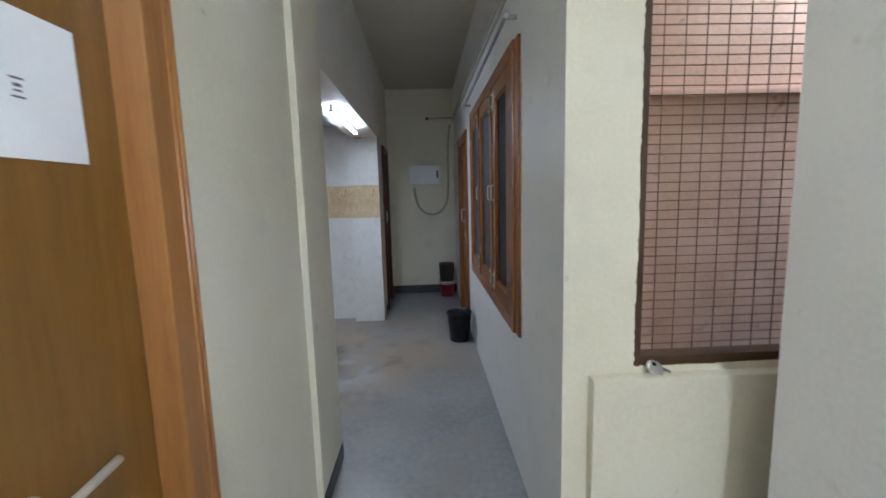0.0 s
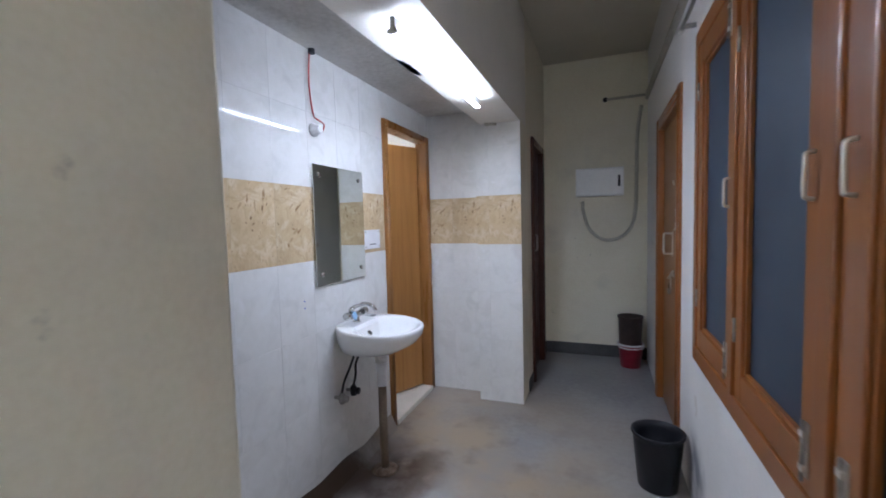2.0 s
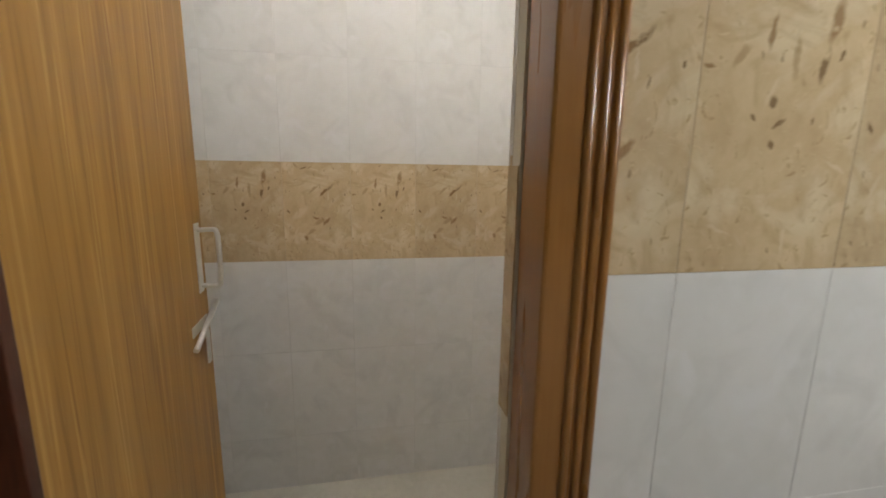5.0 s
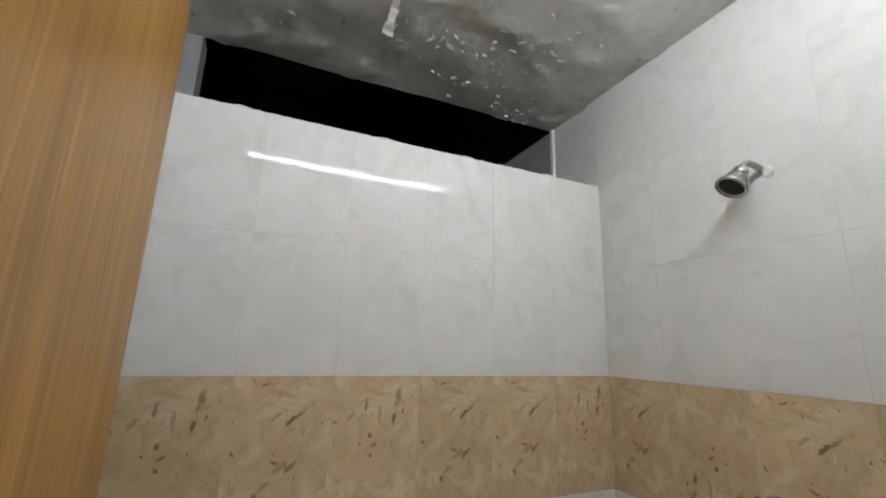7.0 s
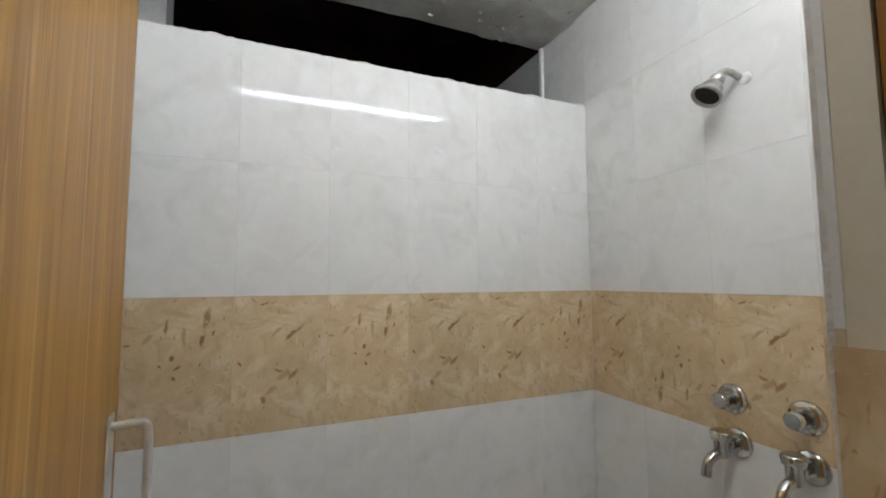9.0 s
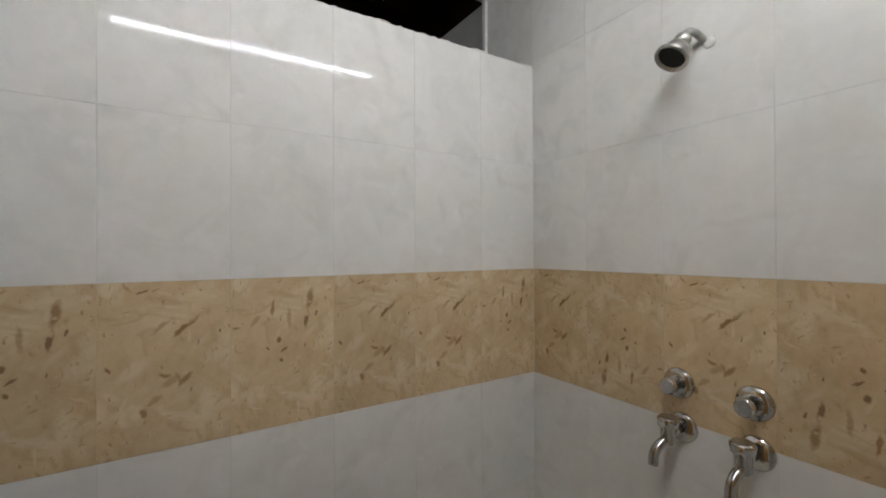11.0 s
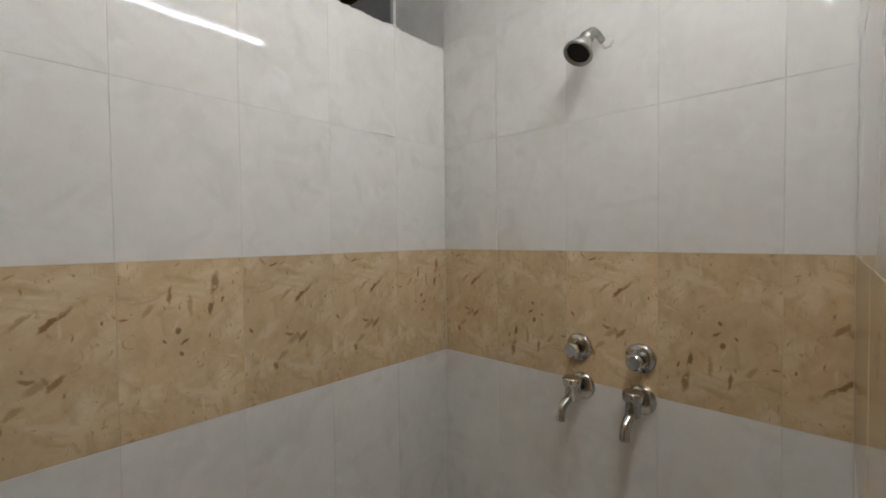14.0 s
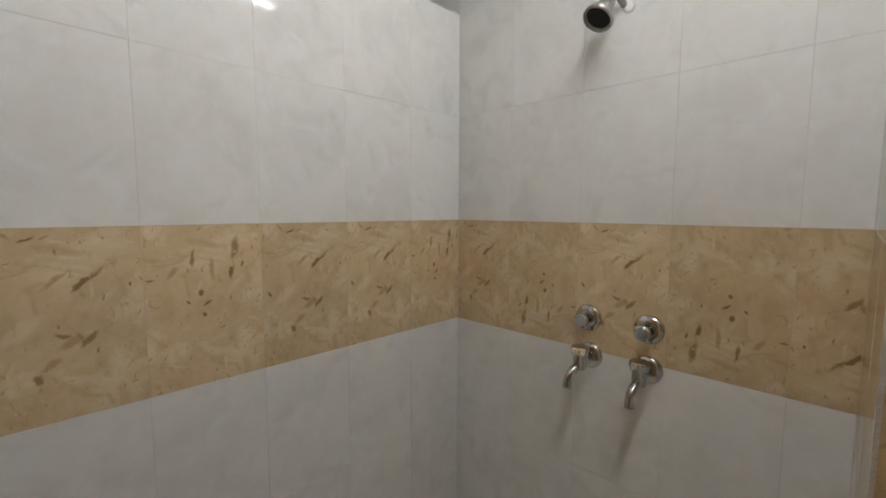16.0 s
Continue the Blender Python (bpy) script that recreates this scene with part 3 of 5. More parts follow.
north = structure("wall_alcove_end", block(-1.51, -1.02, YN + 0.008, YN + 0.12, 0.0, 2.45), GROUT, "white tiled alcove end wall with a beige band", "wall")
pier = structure("pier", block(-1.032, XL - 0.001, YP + 0.008, YN + 0.10, 0.0, ZB), CREAM, "white tiled pier with a beige band, cream on its corridor side", "wall")
structure("wall_left_far", wall_x(-0.90, XL, YN + 0.10, YE + 0.1, 0.0, ZC + 0.05, [(5.62, 6.30, -0.1, 2.13)]), CREAM, "cream corridor wall with a dark doorway", "wall")
structure("wall_end", block(-0.90, 0.45, YE, YE + 0.15, 0.0, ZC + 0.05), CREAM, "cream end wall with a dark skirting", "wall")
right = structure("wall_right", wall_x(XR, XR + 0.13, 1.588, YE + 0.1, 0.0, ZC + 0.05, [(2.21, 4.17, 0.77, 2.22), (4.65, 5.68, -0.1, 2.16)]), PALE,
                  "white painted corridor wall with a wooden window and a door", "wall")
grille_wall = structure("wall_grille", wall_y(XR + 0.0008, 1.6, 1.585, 1.715, 0.0, ZC + 0.05, [(0.56, 1.30, 0.875, 2.42)]), CREAM, "cream wall with a wire grille window", "wall")
structure("wall_ledge", block(0.392, 1.5, 1.535, 1.586, 0.0, 0.848, 0.006), CREAM, "cream painted ledge under the grille window", "wall")
structure("wall_right_near", block(0.835, 1.6, -2.6, 1.30, 0.0, ZC + 0.05), PALE, "pale pinkish corridor wall with a rounded corner", "wall")
structure("wall_recess_end", block(1.45, 1.6, 1.30, 1.59, 0.0, ZC + 0.05), PALE, "pale wall closing the window recess", "wall")
structure("wall_behind", block(-0.90, 1.6, -2.75, -2.6, 0.0, ZC + 0.05), CREAM, "plain cream wall closing the corridor", "wall")
structure("baseboard", block(XL - 0.001, XR, YE - 0.012, YE, 0.0, 0.12), DARK_BASE, "dark grey painted skirting", "baseboard")
structure("baseboard_left", block(XL, XL + 0.008, YN + 0.10, 5.62, 0.0, 0.10), DARK_BASE, "dark grey painted skirting", "baseboard")
structure("baseboard_left_end", block(XL, XL + 0.008, 6.30, YE - 0.012, 0.0, 0.12), DARK_BASE, "dark grey painted skirting", "baseboard")
structure("baseboard_pilaster", block(XL, XL + 0.006, 2.04, 2.48, 0.0, 0.09), DARK_BASE, "dark grey painted skirting", "baseboard")

shower_right = structure("wall_shower_fittings", block(-2.97, XI + 0.05, Y1 + 0.008, Y1 + 0.10, 0.0, ZS + 0.04), GROUT, "white tiled shower wall with a beige band", "wall")
structure("wall_void_side", block(-4.3, -2.97, Y1 + 0.012, Y1 + 0.10, 0.0, ZS), GREY_PLASTER, "rough grey plaster wall in the void", "wall")
structure("trim_void", block(-2.985, -2.968, Y1 - 0.006, Y1 + 0.03, 1.9, ZS - 0.004), FLAKE, "white plaster bead at the wall's edge", "trim")
shower_left = structure("wall_shower_left", block(-2.80, XI + 0.05, Y0 - 0.10, Y0 - 0.008, 0.0, ZS + 0.04), GROUT, "white tiled shower wall with a beige band", "wall")
structure("wall_void_left", block(-4.3, -2.80, 2.06, Y0, 0.0, ZS + 0.02), GREY_PLASTER, "grey plaster wall beside the void", "wall")
structure("wall_void_stub", block(-3.10, -3.0, Y0, 2.285, 0.0, ZS + 0.02), GREY_PLASTER, "grey plaster stub beside the void", "wall")
partition = structure("wall_partition", block(-2.79, XB - 0.008, Y0 - 0.02, Y1 + 0.02, 0.0, ZP - 0.004), GROUT, "low tiled partition with a beige band", "wall")
# void surfaces, coloured dark because hardly any light reaches them
structure("wall_void_back", block(-4.45, -4.3, 1.9, 4.1, 0.0, 3.2), UNLIT_DARK, "wall behind the partition, coloured dark as unlit", "wall")
structure("wall_void_south", block(-4.3, -2.95, 1.9, 2.05, ZS, 3.2), UNLIT_DARK, "wall over the void, coloured dark as unlit", "wall")
structure("wall_void_north", block(-4.3, -2.95, 3.88, 4.05, ZS, 3.2), UNLIT_DARK, "wall over the void, coloured dark as unlit", "wall")
structure("wall_void_front", block(-2.99, -2.92, 2.05, 3.88, ZS + 0.06, 3.2), UNLIT_DARK, "slab edge over the void, coloured dark as unlit", "wall")
structure("floor_void", block(-4.4, -2.79, 1.9, 4.1, -0.1, 0.0), UNLIT_DARK, "floor of the void, coloured dark as unlit", "floor")
structure("wall_toilet_back", block(-2.85, -2.70, 3.88, 5.60, 0.0, 2.52), FLOOR_TILE, "white tiled toilet wall", "wall")
structure("wall_toilet_end", block(-2.80, -1.5, 5.50, 5.60, 0.0, 2.52), FLOOR_TILE, "white tiled toilet wall", "wall")
structure("wall_toilet_side", block(-2.80, XI + 0.01, 3.88, 3.93, 0.0, 2.52), FLOOR_TILE, "white tiled toilet wall", "wall")


def broken_top():
    """The ragged mortar along the partition's top."""
    bm = bmesh.new()
    last = None
    count = 120
    for i in range(count + 1):
        y = Y0 + (Y1 - Y0) * i / count
        h = 0.004 + 0.010 * max(0.0, noise.noise(Vector((y * 14, 0, 3)))) + 0.004 * noise.noise(Vector((y * 60, 1, 0)))
        d = 0.004 * noise.noise(Vector((y * 30, 4, 1)))
        ring = [bm.verts.new(p) for p in ((XB - 0.006 + d, y, ZP - 0.006), (XB - 0.004 + d, y, ZP + h), (-2.78, y, ZP + h * 1.4), (-2.785, y, ZP - 0.006))]
        if last:
            for k in range(4):
                bm.faces.new((last[k], last[(k + 1) % 4], ring[(k + 1) % 4], ring[k]))
        else:
            bm.faces.new(ring)
        last = ring
    bm.faces.new(last[::-1])
    return bm


fillet = bmesh.new()
cross = [(XM, 0.0), (XM + 0.055, 0.0), (XM + 0.035, 0.03), (XM, 0.085)]
runs = []
for i in range(41):
    y = D2 + (T1 - D2) * i / 40
    runs.append([fillet.verts.new((x + (0.012 * noise.noise(Vector((y * 5, x * 9, 1))) if x > XM else 0.0), y, max(0.0, z * (1 + 0.5 * noise.noise(Vector((y * 3, 7, 0))))))) for x, z in cross])
for a, b in zip(runs, runs[1:]):
    for k in range(4):
        fillet.faces.new((a[k], a[(k + 1) % 4], b[(k + 1) % 4], b[k]))
fillet.faces.new(runs[0])
fillet.faces.new(runs[-1][::-1])
structure("trim_fillet", fillet, CEMENT, "rough cement fillet along the washbasin wall", "trim")
structure("trim_partition", broken_top(), CUT_EDGE, "broken mortar along the partition's top", "trim")

# ---- outside the grille ----
structure("ground_shaft", block(0.435, 2.6, 1.72, 2.50, -0.1, 0.0), CEMENT, "cement ground of the light shaft", "ground")
structure("wall_shaft", block(0.435, 2.6, 2.36, 2.50, 0.0, 3.15), PINK, "stained pink rendered wall across the light shaft", "wall")
structure("wall_shaft_far", block(2.5, 2.64, 1.72, 2.36, 0.0, 3.15), PINK, "pink rendered wall of the light shaft", "wall")
structure("trim_shaft", block(0.43, 2.5, 2.30, 2.362, 1.955, 1.985, 0.004), PINK, "narrow rendered ledge on the shaft wall", "trim")
structure("wall_shaft_near", block(XR + 0.135, XR + 0.16, 1.72, 2.355, 0.0, 3.15), PINK, "pink rendered wall of the light shaft", "wall")


# ---- doors and windows ----
def moulded(x0, x1, y0, y1, z0, z1, lines, face):
    """A frame member with rounded reeds along its outer face (face +1 looks to +x, -1 to -x)."""
    bm = block(x0, x1, y0, y1, z0, z1, 0.004)
    upright = (z1 - z0) > (y1 - y0)
    xf = x1 if face > 0 else x0
    for f in lines:
        if upright:
            y = y0 + f * (y1 - y0)
            pipe([(xf, y, z0 + 0.003), (xf, y, z1 - 0.003)], 0.006, 8, bm)
        else:
            z = z0 + f * (z1 - z0)
            pipe([(xf, y0 + 0.003, z), (xf, y1 - 0.003, z)], 0.006, 8, bm)
    return bm


def door_frame(parent, x0, x1, y0, y1, top, wood, face, w=0.045, lines=(0.3, 0.6, 0.85), head=None):
    part("jamb", moulded(x0, x1, y0, y0 + w, 0.0, top, [1 - f for f in lines], face), wood, parent)
    part("jamb", moulded(x0, x1, y1 - w, y1, 0.0, top, lines, face), wood, parent)
    part("head", moulded(x0, x1, y0 + w + 0.001, y1 - w - 0.001, top - (head or w), top, lines, face), wood, parent)


def pull_handle(parent, m, length=0.19):
    """A D-shaped pull on a back plate, drawn in the leaf's own frame: x along the leaf, y out of it."""
    plate = part("handle_plate", block(-0.018, 0.018, 0.0, 0.003, -length / 2, length / 2, 0.001, m), ALUMINIUM, parent, "pale metal handle plate")
    grip = [(0, 0.003, 0.40 * length), (0.0, 0.035, 0.41 * length), (0.004, 0.052, 0.37 * length), (0.004, 0.054, 0.0), (0.004, 0.052, -0.37 * length),
            (0, 0.035, -0.41 * length), (0, 0.003, -0.40 * length)]
    bm = pipe(curve(grip, 5), 0.0065, 10)
    bmesh.ops.transform(bm, matrix=m, verts=bm.verts)
    part("handle", bm, ALUMINIUM, parent, "pale metal pull handle")
    return plate


def slide_bolt(parent, m):
    """A sliding bolt with its hanging hasp."""
    bm = block(-0.05, 0.07, 0.0, 0.003, -0.014, 0.014, 0.001, m)
    rod = pipe([(-0.10, 0.016, 0.035), (0.10, 0.016, -0.035)], 0.0075, 10)
    bmesh.ops.transform(rod, matrix=m, verts=rod.verts)
    part("bolt_plate", bm, ALUMINIUM, parent, "pale metal bolt plate")
    part("bolt", rod, ALUMINIUM, parent, "pale metal sliding bolt")
    bm = block(-0.012, 0.012, 0.012, 0.018, -0.11, 0.0, 0.003, m)
    part("hasp", bm, ALUMINIUM, parent, "pale metal hanging hasp")


def leaf_block(m, width, height, z0, thick=0.035, worn=0.05):
    """A flush door leaf whose free top corner is worn round."""
    z1 = z0 + height
    outline = [(0.0, z0), (width, z0)] + [(width - worn * (1 - math.cos(a)), z1 - worn * (1 - math.sin(a))) for a in [math.pi / 2 * k / 7 for k in range(8)]] + [(0.0, z1)]
    bm = bmesh.new()
    front = [bm.verts.new((x, -thick, z)) for x, z in outline]
    rear = [bm.verts.new((x, 0.0, z)) for x, z in outline]
    bm.faces.new(front)
    bm.faces.new(rear[::-1])
    for k in range(len(outline)):
        j = (k + 1) % len(outline)
        bm.faces.new((front[k], rear[k], rear[j], front[j]))
    bmesh.ops.bevel(bm, geom=[e for e in bm.edges if len(e.link_faces) == 2 and e.calc_face_angle() > 1.0], offset=0.002, segments=2, affect="EDGES")
    bmesh.ops.transform(bm, matrix=m, verts=bm.verts)
    return bm


# shower door: hinged on the south jamb, swung into the shower room
shower_door = thing("door_1", (-1.53, 2.7, 0.0), "honey brown veneered shower door, open inwards, in a varnished frame", "door", kind="structure")
door_frame(shower_door, XM - 0.062, XM + 0.022, D1, D2, DZ, FRAME_WOOD, 1, 0.085, (0.52, 0.72, 0.9), 0.05)
OPEN = 93.0
hinge = Matrix.Translation((-1.585, D1 + 0.092, 0.0)) @ Matrix.Rotation(radians(90 + OPEN), 4, "Z")
leaf = part("leaf", leaf_block(hinge, 0.705, 2.06, 0.035), LEAF_WOOD, shower_door, "honey brown veneer door leaf")
part("leaf_edge", block(-0.0225, -0.0005, -0.036, 0.002, 0.045, 2.09, 0.002, hinge), RED_WOOD, leaf, "dark red brown hinge edge")
face = hinge @ Matrix.Translation((0.66, -0.035, 1.128)) @ Matrix.Rotation(math.pi, 4, "Z")
pull_handle(leaf, face, 0.19)
slide_bolt(leaf, hinge @ Matrix.Translation((0.63, -0.035, 0.95)) @ Matrix.Rotation(math.pi, 4, "Z"))
for z in (0.35, 1.05, 1.85):
    part("hinge", pipe([(-1.578, D1 + 0.088, z), (-1.578, D1 + 0.088, z + 0.09)], 0.008, 8), STEEL, shower_door)
# both reveals are coloured darker to stand for the shadow in the doorway
part("reveal", block(XI + 0.0, XM - 0.063, D2 - 0.088, D2 + 0.004, 0.035, DZ - 0.06), SHADED_CREAM, shower_door, "painted reveal behind the frame with shade in its colour")
part("reveal", block(XI + 0.0085, XM - 0.063, D1, D1 + 0.083, 0.041, DZ - 0.06), SHADED_CREAM, shower_door, "painted reveal behind the frame with shade in its colour")
part("reveal_band", block(XI - 0.001, XM - 0.0635, D2 - 0.0905, D2 - 0.086, 1.019, 1.38), STONE_TILE, shower_door, "beige stone reveal piece")
part("threshold", block(XI, XM + 0.01, D1 + 0.086, D2 - 0.089, 0.0, 0.04, 0.004), FLOOR_TILE, shower_door, "pale stone threshold")

# toilet door: hinged on the north jamb, ajar
toilet_door = thing("door_2", (-1.53, 4.9, 0.0), "honey brown veneered toilet door, ajar, in a varnished frame", "door", kind="structure")
door_frame(toilet_door, XM - 0.075, XM + 0.022, T1, T2, DZ, FRAME_WOOD, 1, 0.05)
swing = Matrix.Translation((-1.585, T2 - 0.062, 0.0)) @ Matrix.Rotation(radians(270 - 26), 4, "Z")
leaf2 = part("leaf", block(0.0, 0.64, 0.0, 0.035, 0.05, 2.045, 0.003, swing), RUSSET_LEAF, toilet_door, "honey brown veneer door leaf")
part("threshold", block(XI, XM + 0.03, T1 + 0.05, T2 - 0.05, 0.0, 0.035, 0.004), FLOOR_TILE, toilet_door, "pale stone threshold")
for z in (0.9, 1.2):
    part("latch", block(XM + 0.022, XM + 0.030, T2 - 0.012, T2 - 0.004, z, z + 0.05, 0.001), ALUMINIUM, toilet_door, "pale metal latch plate")

# closed door with a paper notice, beside the first steps
first_door = thing("door_3", (-0.75, 0.68, 0.0), "closed brown veneered door in a thick wooden frame", "door", kind="structure")
part("jamb", moulded(-0.86, XLR + 0.02, 1.062, 1.165, 0.0, 2.12, (0.72, 0.9), 1), BROWN_LEAF, first_door)
part("jamb", moulded(-0.86, XLR + 0.02, 0.20, 0.30, 0.0, 2.12, (0.1, 0.3), 1), BROWN_LEAF, first_door)
part("head", moulded(-0.86, XLR + 0.02, 0.301, 1.061, 2.02, 2.12, (0.5,), 1), BROWN_LEAF, first_door)
leaf3 = part("leaf", block(-0.80, -0.762, 0.301, 1.061, 0.012, 2.018, 0.003), DOOR_WOOD, first_door, "brown veneer door leaf")
part("lever_rose", lathe([(0.026, 0.0), (0.026, 0.008), (0.018, 0.012)], 20, Matrix.Translation((-0.762, 0.765, 1.05)) @ Matrix.Rotation(radians(90), 4, "Y")), ALUMINIUM, leaf3, "pale metal lever rose")
part("lever", pipe(curve([(-0.755, 0.765, 1.05), (-0.722, 0.765, 1.05), (-0.712, 0.79, 1.051), (-0.712, 0.89, 1.056)], 5), 0.008, 10), ALUMINIUM, leaf3, "pale metal door lever")
notice = thing("paper_notice", (-0.759, 0.83, 1.56), "white paper notice taped to the brown door", "notice")
sheet = part("sheet", block(-0.7605, -0.7590, 0.675, 0.973, 1.565, 1.785), PAPER, notice)
for k, (w, h) in enumerate(((0.022, 0.003), (0.013, 0.005), (0.013, 0.003), (0.022, 0.003))):
    part("print", block(-0.7589, -0.7582, 0.856 - w / 2, 0.856 + w / 2, 1.683 - 0.009 * k - h, 1.683 - 0.009 * k), INK, notice, "small grey printed mark")

# door in the right wall
right_door = thing("door_4", (XR, 5.16, 0.0), "closed brown wooden door in a varnished frame", "door", kind="structure")
door_frame(right_door, XR - 0.015, XR + 0.11, 4.65, 5.68, 2.16, WINDOW_WOOD, -1, 0.085, (0.25, 0.75))
leaf4 = part("leaf", block(XR + 0.03, XR + 0.065, 4.736, 5.594, 0.01, 2.073, 0.003), BROWN_LEAF, right_door, "brown veneer door leaf")
turned = Matrix.Translation((XR + 0.03, 5.18, 1.24)) @ Matrix.Rotation(radians(90), 4, "Z")
pull_handle(leaf4, turned, 0.17)
slide_bolt(leaf4, Matrix.Translation((XR + 0.03, 5.15, 1.03)) @ Matrix.Rotation(radians(90), 4, "Z"))
for y0, z0, y1, z1 in ((5.16, 1.66, 5.13, 1.63), (4.93, 1.60, 4.90, 1.54), (5.04, 1.47, 5.02, 1.40), (5.13, 1.335, 4.93, 1.345), (5.06, 1.35, 5.05, 1.385)):
    part("chalk_mark", pipe([(XR + 0.0295, y0, z0), (XR + 0.0292, (y0 + y1) / 2, (z0 + z1) / 2 + 0.004), (XR + 0.0295, y1, z1)], 0.006, 6), FLAKE, leaf4, "white scratched chalk mark")
lock = thing("padlock", (XR + 0.005, 5.12, 0.93), "small brass padlock hanging on the door's bolt", "padlock")
part("padlock_body", block(XR - 0.008, XR + 0.012, 5.10, 5.14, 0.905, 0.945, 0.005), STEEL, lock)
part("shackle", pipe(curve([(XR + 0.002, 5.108, 0.944), (XR + 0.002, 5.108, 0.968), (XR + 0.002, 5.12, 0.978), (XR + 0.002, 5.132, 0.968), (XR + 0.002, 5.132, 0.944)], 4), 0.003, 8), CHROME, lock)

# dark door at the far left
dark_door = thing("door_5", (-0.70, 5.96, 0.0), "closed dark red brown door in a dark frame", "door", kind="structure")
door_frame(dark_door, XL - 0.11, XL + 0.02, 5.62, 6.30, 2.13, RED_WOOD, 1, 0.06, (0.4, 0.8))
leaf5 = part("leaf", block(XL - 0.07, XL - 0.03, 5.681, 6.239, 0.01, 2.068, 0.003), RED_WOOD, dark_door, "dark red brown door leaf")
pull_handle(leaf5, Matrix.Translation((XL - 0.03, 5.80, 1.22)) @ Matrix.Rotation(radians(-90), 4, "Z"), 0.17)

slide_bolt(leaf5, Matrix.Translation((XL - 0.03, 5.80, 1.03)) @ Matrix.Rotation(radians(-90), 4, "Z"))

# window with gauze shutters in the right wall
window = thing("window_1", (XR, 3.15, 0.77), "orange varnished wooden window with three gauze shutters", "window", kind="structure")
WY = [2.21, 2.95, 3.56, 4.17]
xo, xi = XR - 0.028, XR + 0.10
part("stile", block(xo + 0.012, xi, WY[0], WY[0] + 0.069, 0.77, 2.22, 0.004), WINDOW_WOOD, window)
part("stile", block(xo, xi, WY[0] + 0.07, WY[0] + 0.144, 0.77, 2.22, 0.005), WINDOW_WOOD, window)
part("stile", block(xo, xi, WY[3] - 0.06, WY[3], 0.77, 2.22, 0.004), WINDOW_WOOD, window)
part("top_rail", block(xo, xi, WY[0] + 0.145, WY[3] - 0.061, 2.15, 2.22, 0.004), WINDOW_WOOD, window)
part("bottom_rail", block(xo, xi, WY[0] + 0.145, WY[3] - 0.061, 0.77, 0.84, 0.004), WINDOW_WOOD, window)
part("mullion", block(xo - 0.004, xi, WY[1] - 0.03, WY[1] + 0.03, 0.841, 2.149, 0.004), WINDOW_WOOD, window)
part("mullion", block(xo - 0.004, xi, WY[2] - 0.025, WY[2] + 0.025, 0.841, 2.149, 0.004), WINDOW_WOOD, window)


def shutter(y0, y1, wide0, wide1, gauze, far_handle=False):
    """One sash: two stiles of their own widths, two rails, a gauze pane and its hardware."""
    xf = XR - 0.022
    z0, z1 = 0.842, 2.148
    sash = part("shutter", block(xf, XR + 0.02, y0, y0 + wide0, z0, z1, 0.004), WINDOW_WOOD, window)
    part("shutter_stile", block(xf, XR + 0.02, y1 - wide1, y1, z0, z1, 0.004), WINDOW_WOOD, sash)
    part("shutter_rail", block(xf, XR + 0.02, y0 + wide0, y1 - wide1, z0, z0 + 0.085, 0.004), WINDOW_WOOD, sash)
    part("shutter_rail", block(xf, XR + 0.02, y0 + wide0, y1 - wide1, z1 - 0.085, z1, 0.004), WINDOW_WOOD, sash)
    part("gauze", block(XR + 0.002, XR + 0.008, y0 + wide0 - 0.004, y1 - wide1 + 0.004, z0 + 0.08, z1 - 0.08), gauze, sash, "fine dark gauze pane")
    b = 0.012
    for a0, a1, c0, c1 in ((y0 + wide0, y0 + wide0 + b, z0 + 0.086, z1 - 0.086), (y1 - wide1 - b, y1 - wide1, z0 + 0.086, z1 - 0.086),
                           (y0 + wide0 + b, y1 - wide1 - b, z0 + 0.086, z0 + 0.086 + b), (y0 + wide0 + b, y1 - wide1 - b, z1 - 0.086 - b, z1 - 0.086)):
        part("bead", block(XR - 0.012, XR + 0.001, a0, a1, c0, c1, 0.002), WINDOW_WOOD, sash)
    edge = y0 + 0.004 if far_handle else y1 - 0.004
    for z in (1.02, 1.92):
        part("hinge", pipe([(xf - 0.003, edge, z), (xf - 0.003, edge, z + 0.075)], 0.006, 8), STEEL, sash, "dull metal hinge")
    yh = y1 - wide1 * 0.5 if far_handle else y0 + wide0 * 0.55
    part("handle", pipe(curve([(xf, yh, 1.545), (xf - 0.014, yh, 1.542), (xf - 0.017, yh, 1.53), (xf - 0.017, yh, 1.465), (xf - 0.014, yh, 1.453), (xf, yh, 1.45)], 4), 0.0048, 8),
         ALUMINIUM, sash, "pale metal pull handle")
    for z in (0.875, 2.005):
        part("tower_bolt", block(xf - 0.004, xf, yh - 0.011, yh + 0.011, z, z + 0.115, 0.001), ALUMINIUM, sash, "pale metal tower bolt")
        for d in (0.012, 0.085):
            part("bolt_loop", block(xf - 0.013, xf - 0.004, yh - 0.009, yh + 0.009, z + d, z + d + 0.014, 0.002), ALUMINIUM, sash, "pale metal bolt loop")
        part("bolt_rod", pipe([(xf - 0.009, yh, z - 0.01), (xf - 0.009, yh, z + 0.12)], 0.004, 8), STEEL, sash, "dull metal bolt rod")
    return sash


shutter(WY[0] + 0.147, WY[1] - 0.032, 0.125, 0.085, GREY_PANE, True)
shutter(WY[1] + 0.032, WY[2] - 0.027, 0.075, 0.06, MESH_PANE)
shutter(WY[2] + 0.027, WY[3] - 0.062, 0.06, 0.06, MESH_PANE)
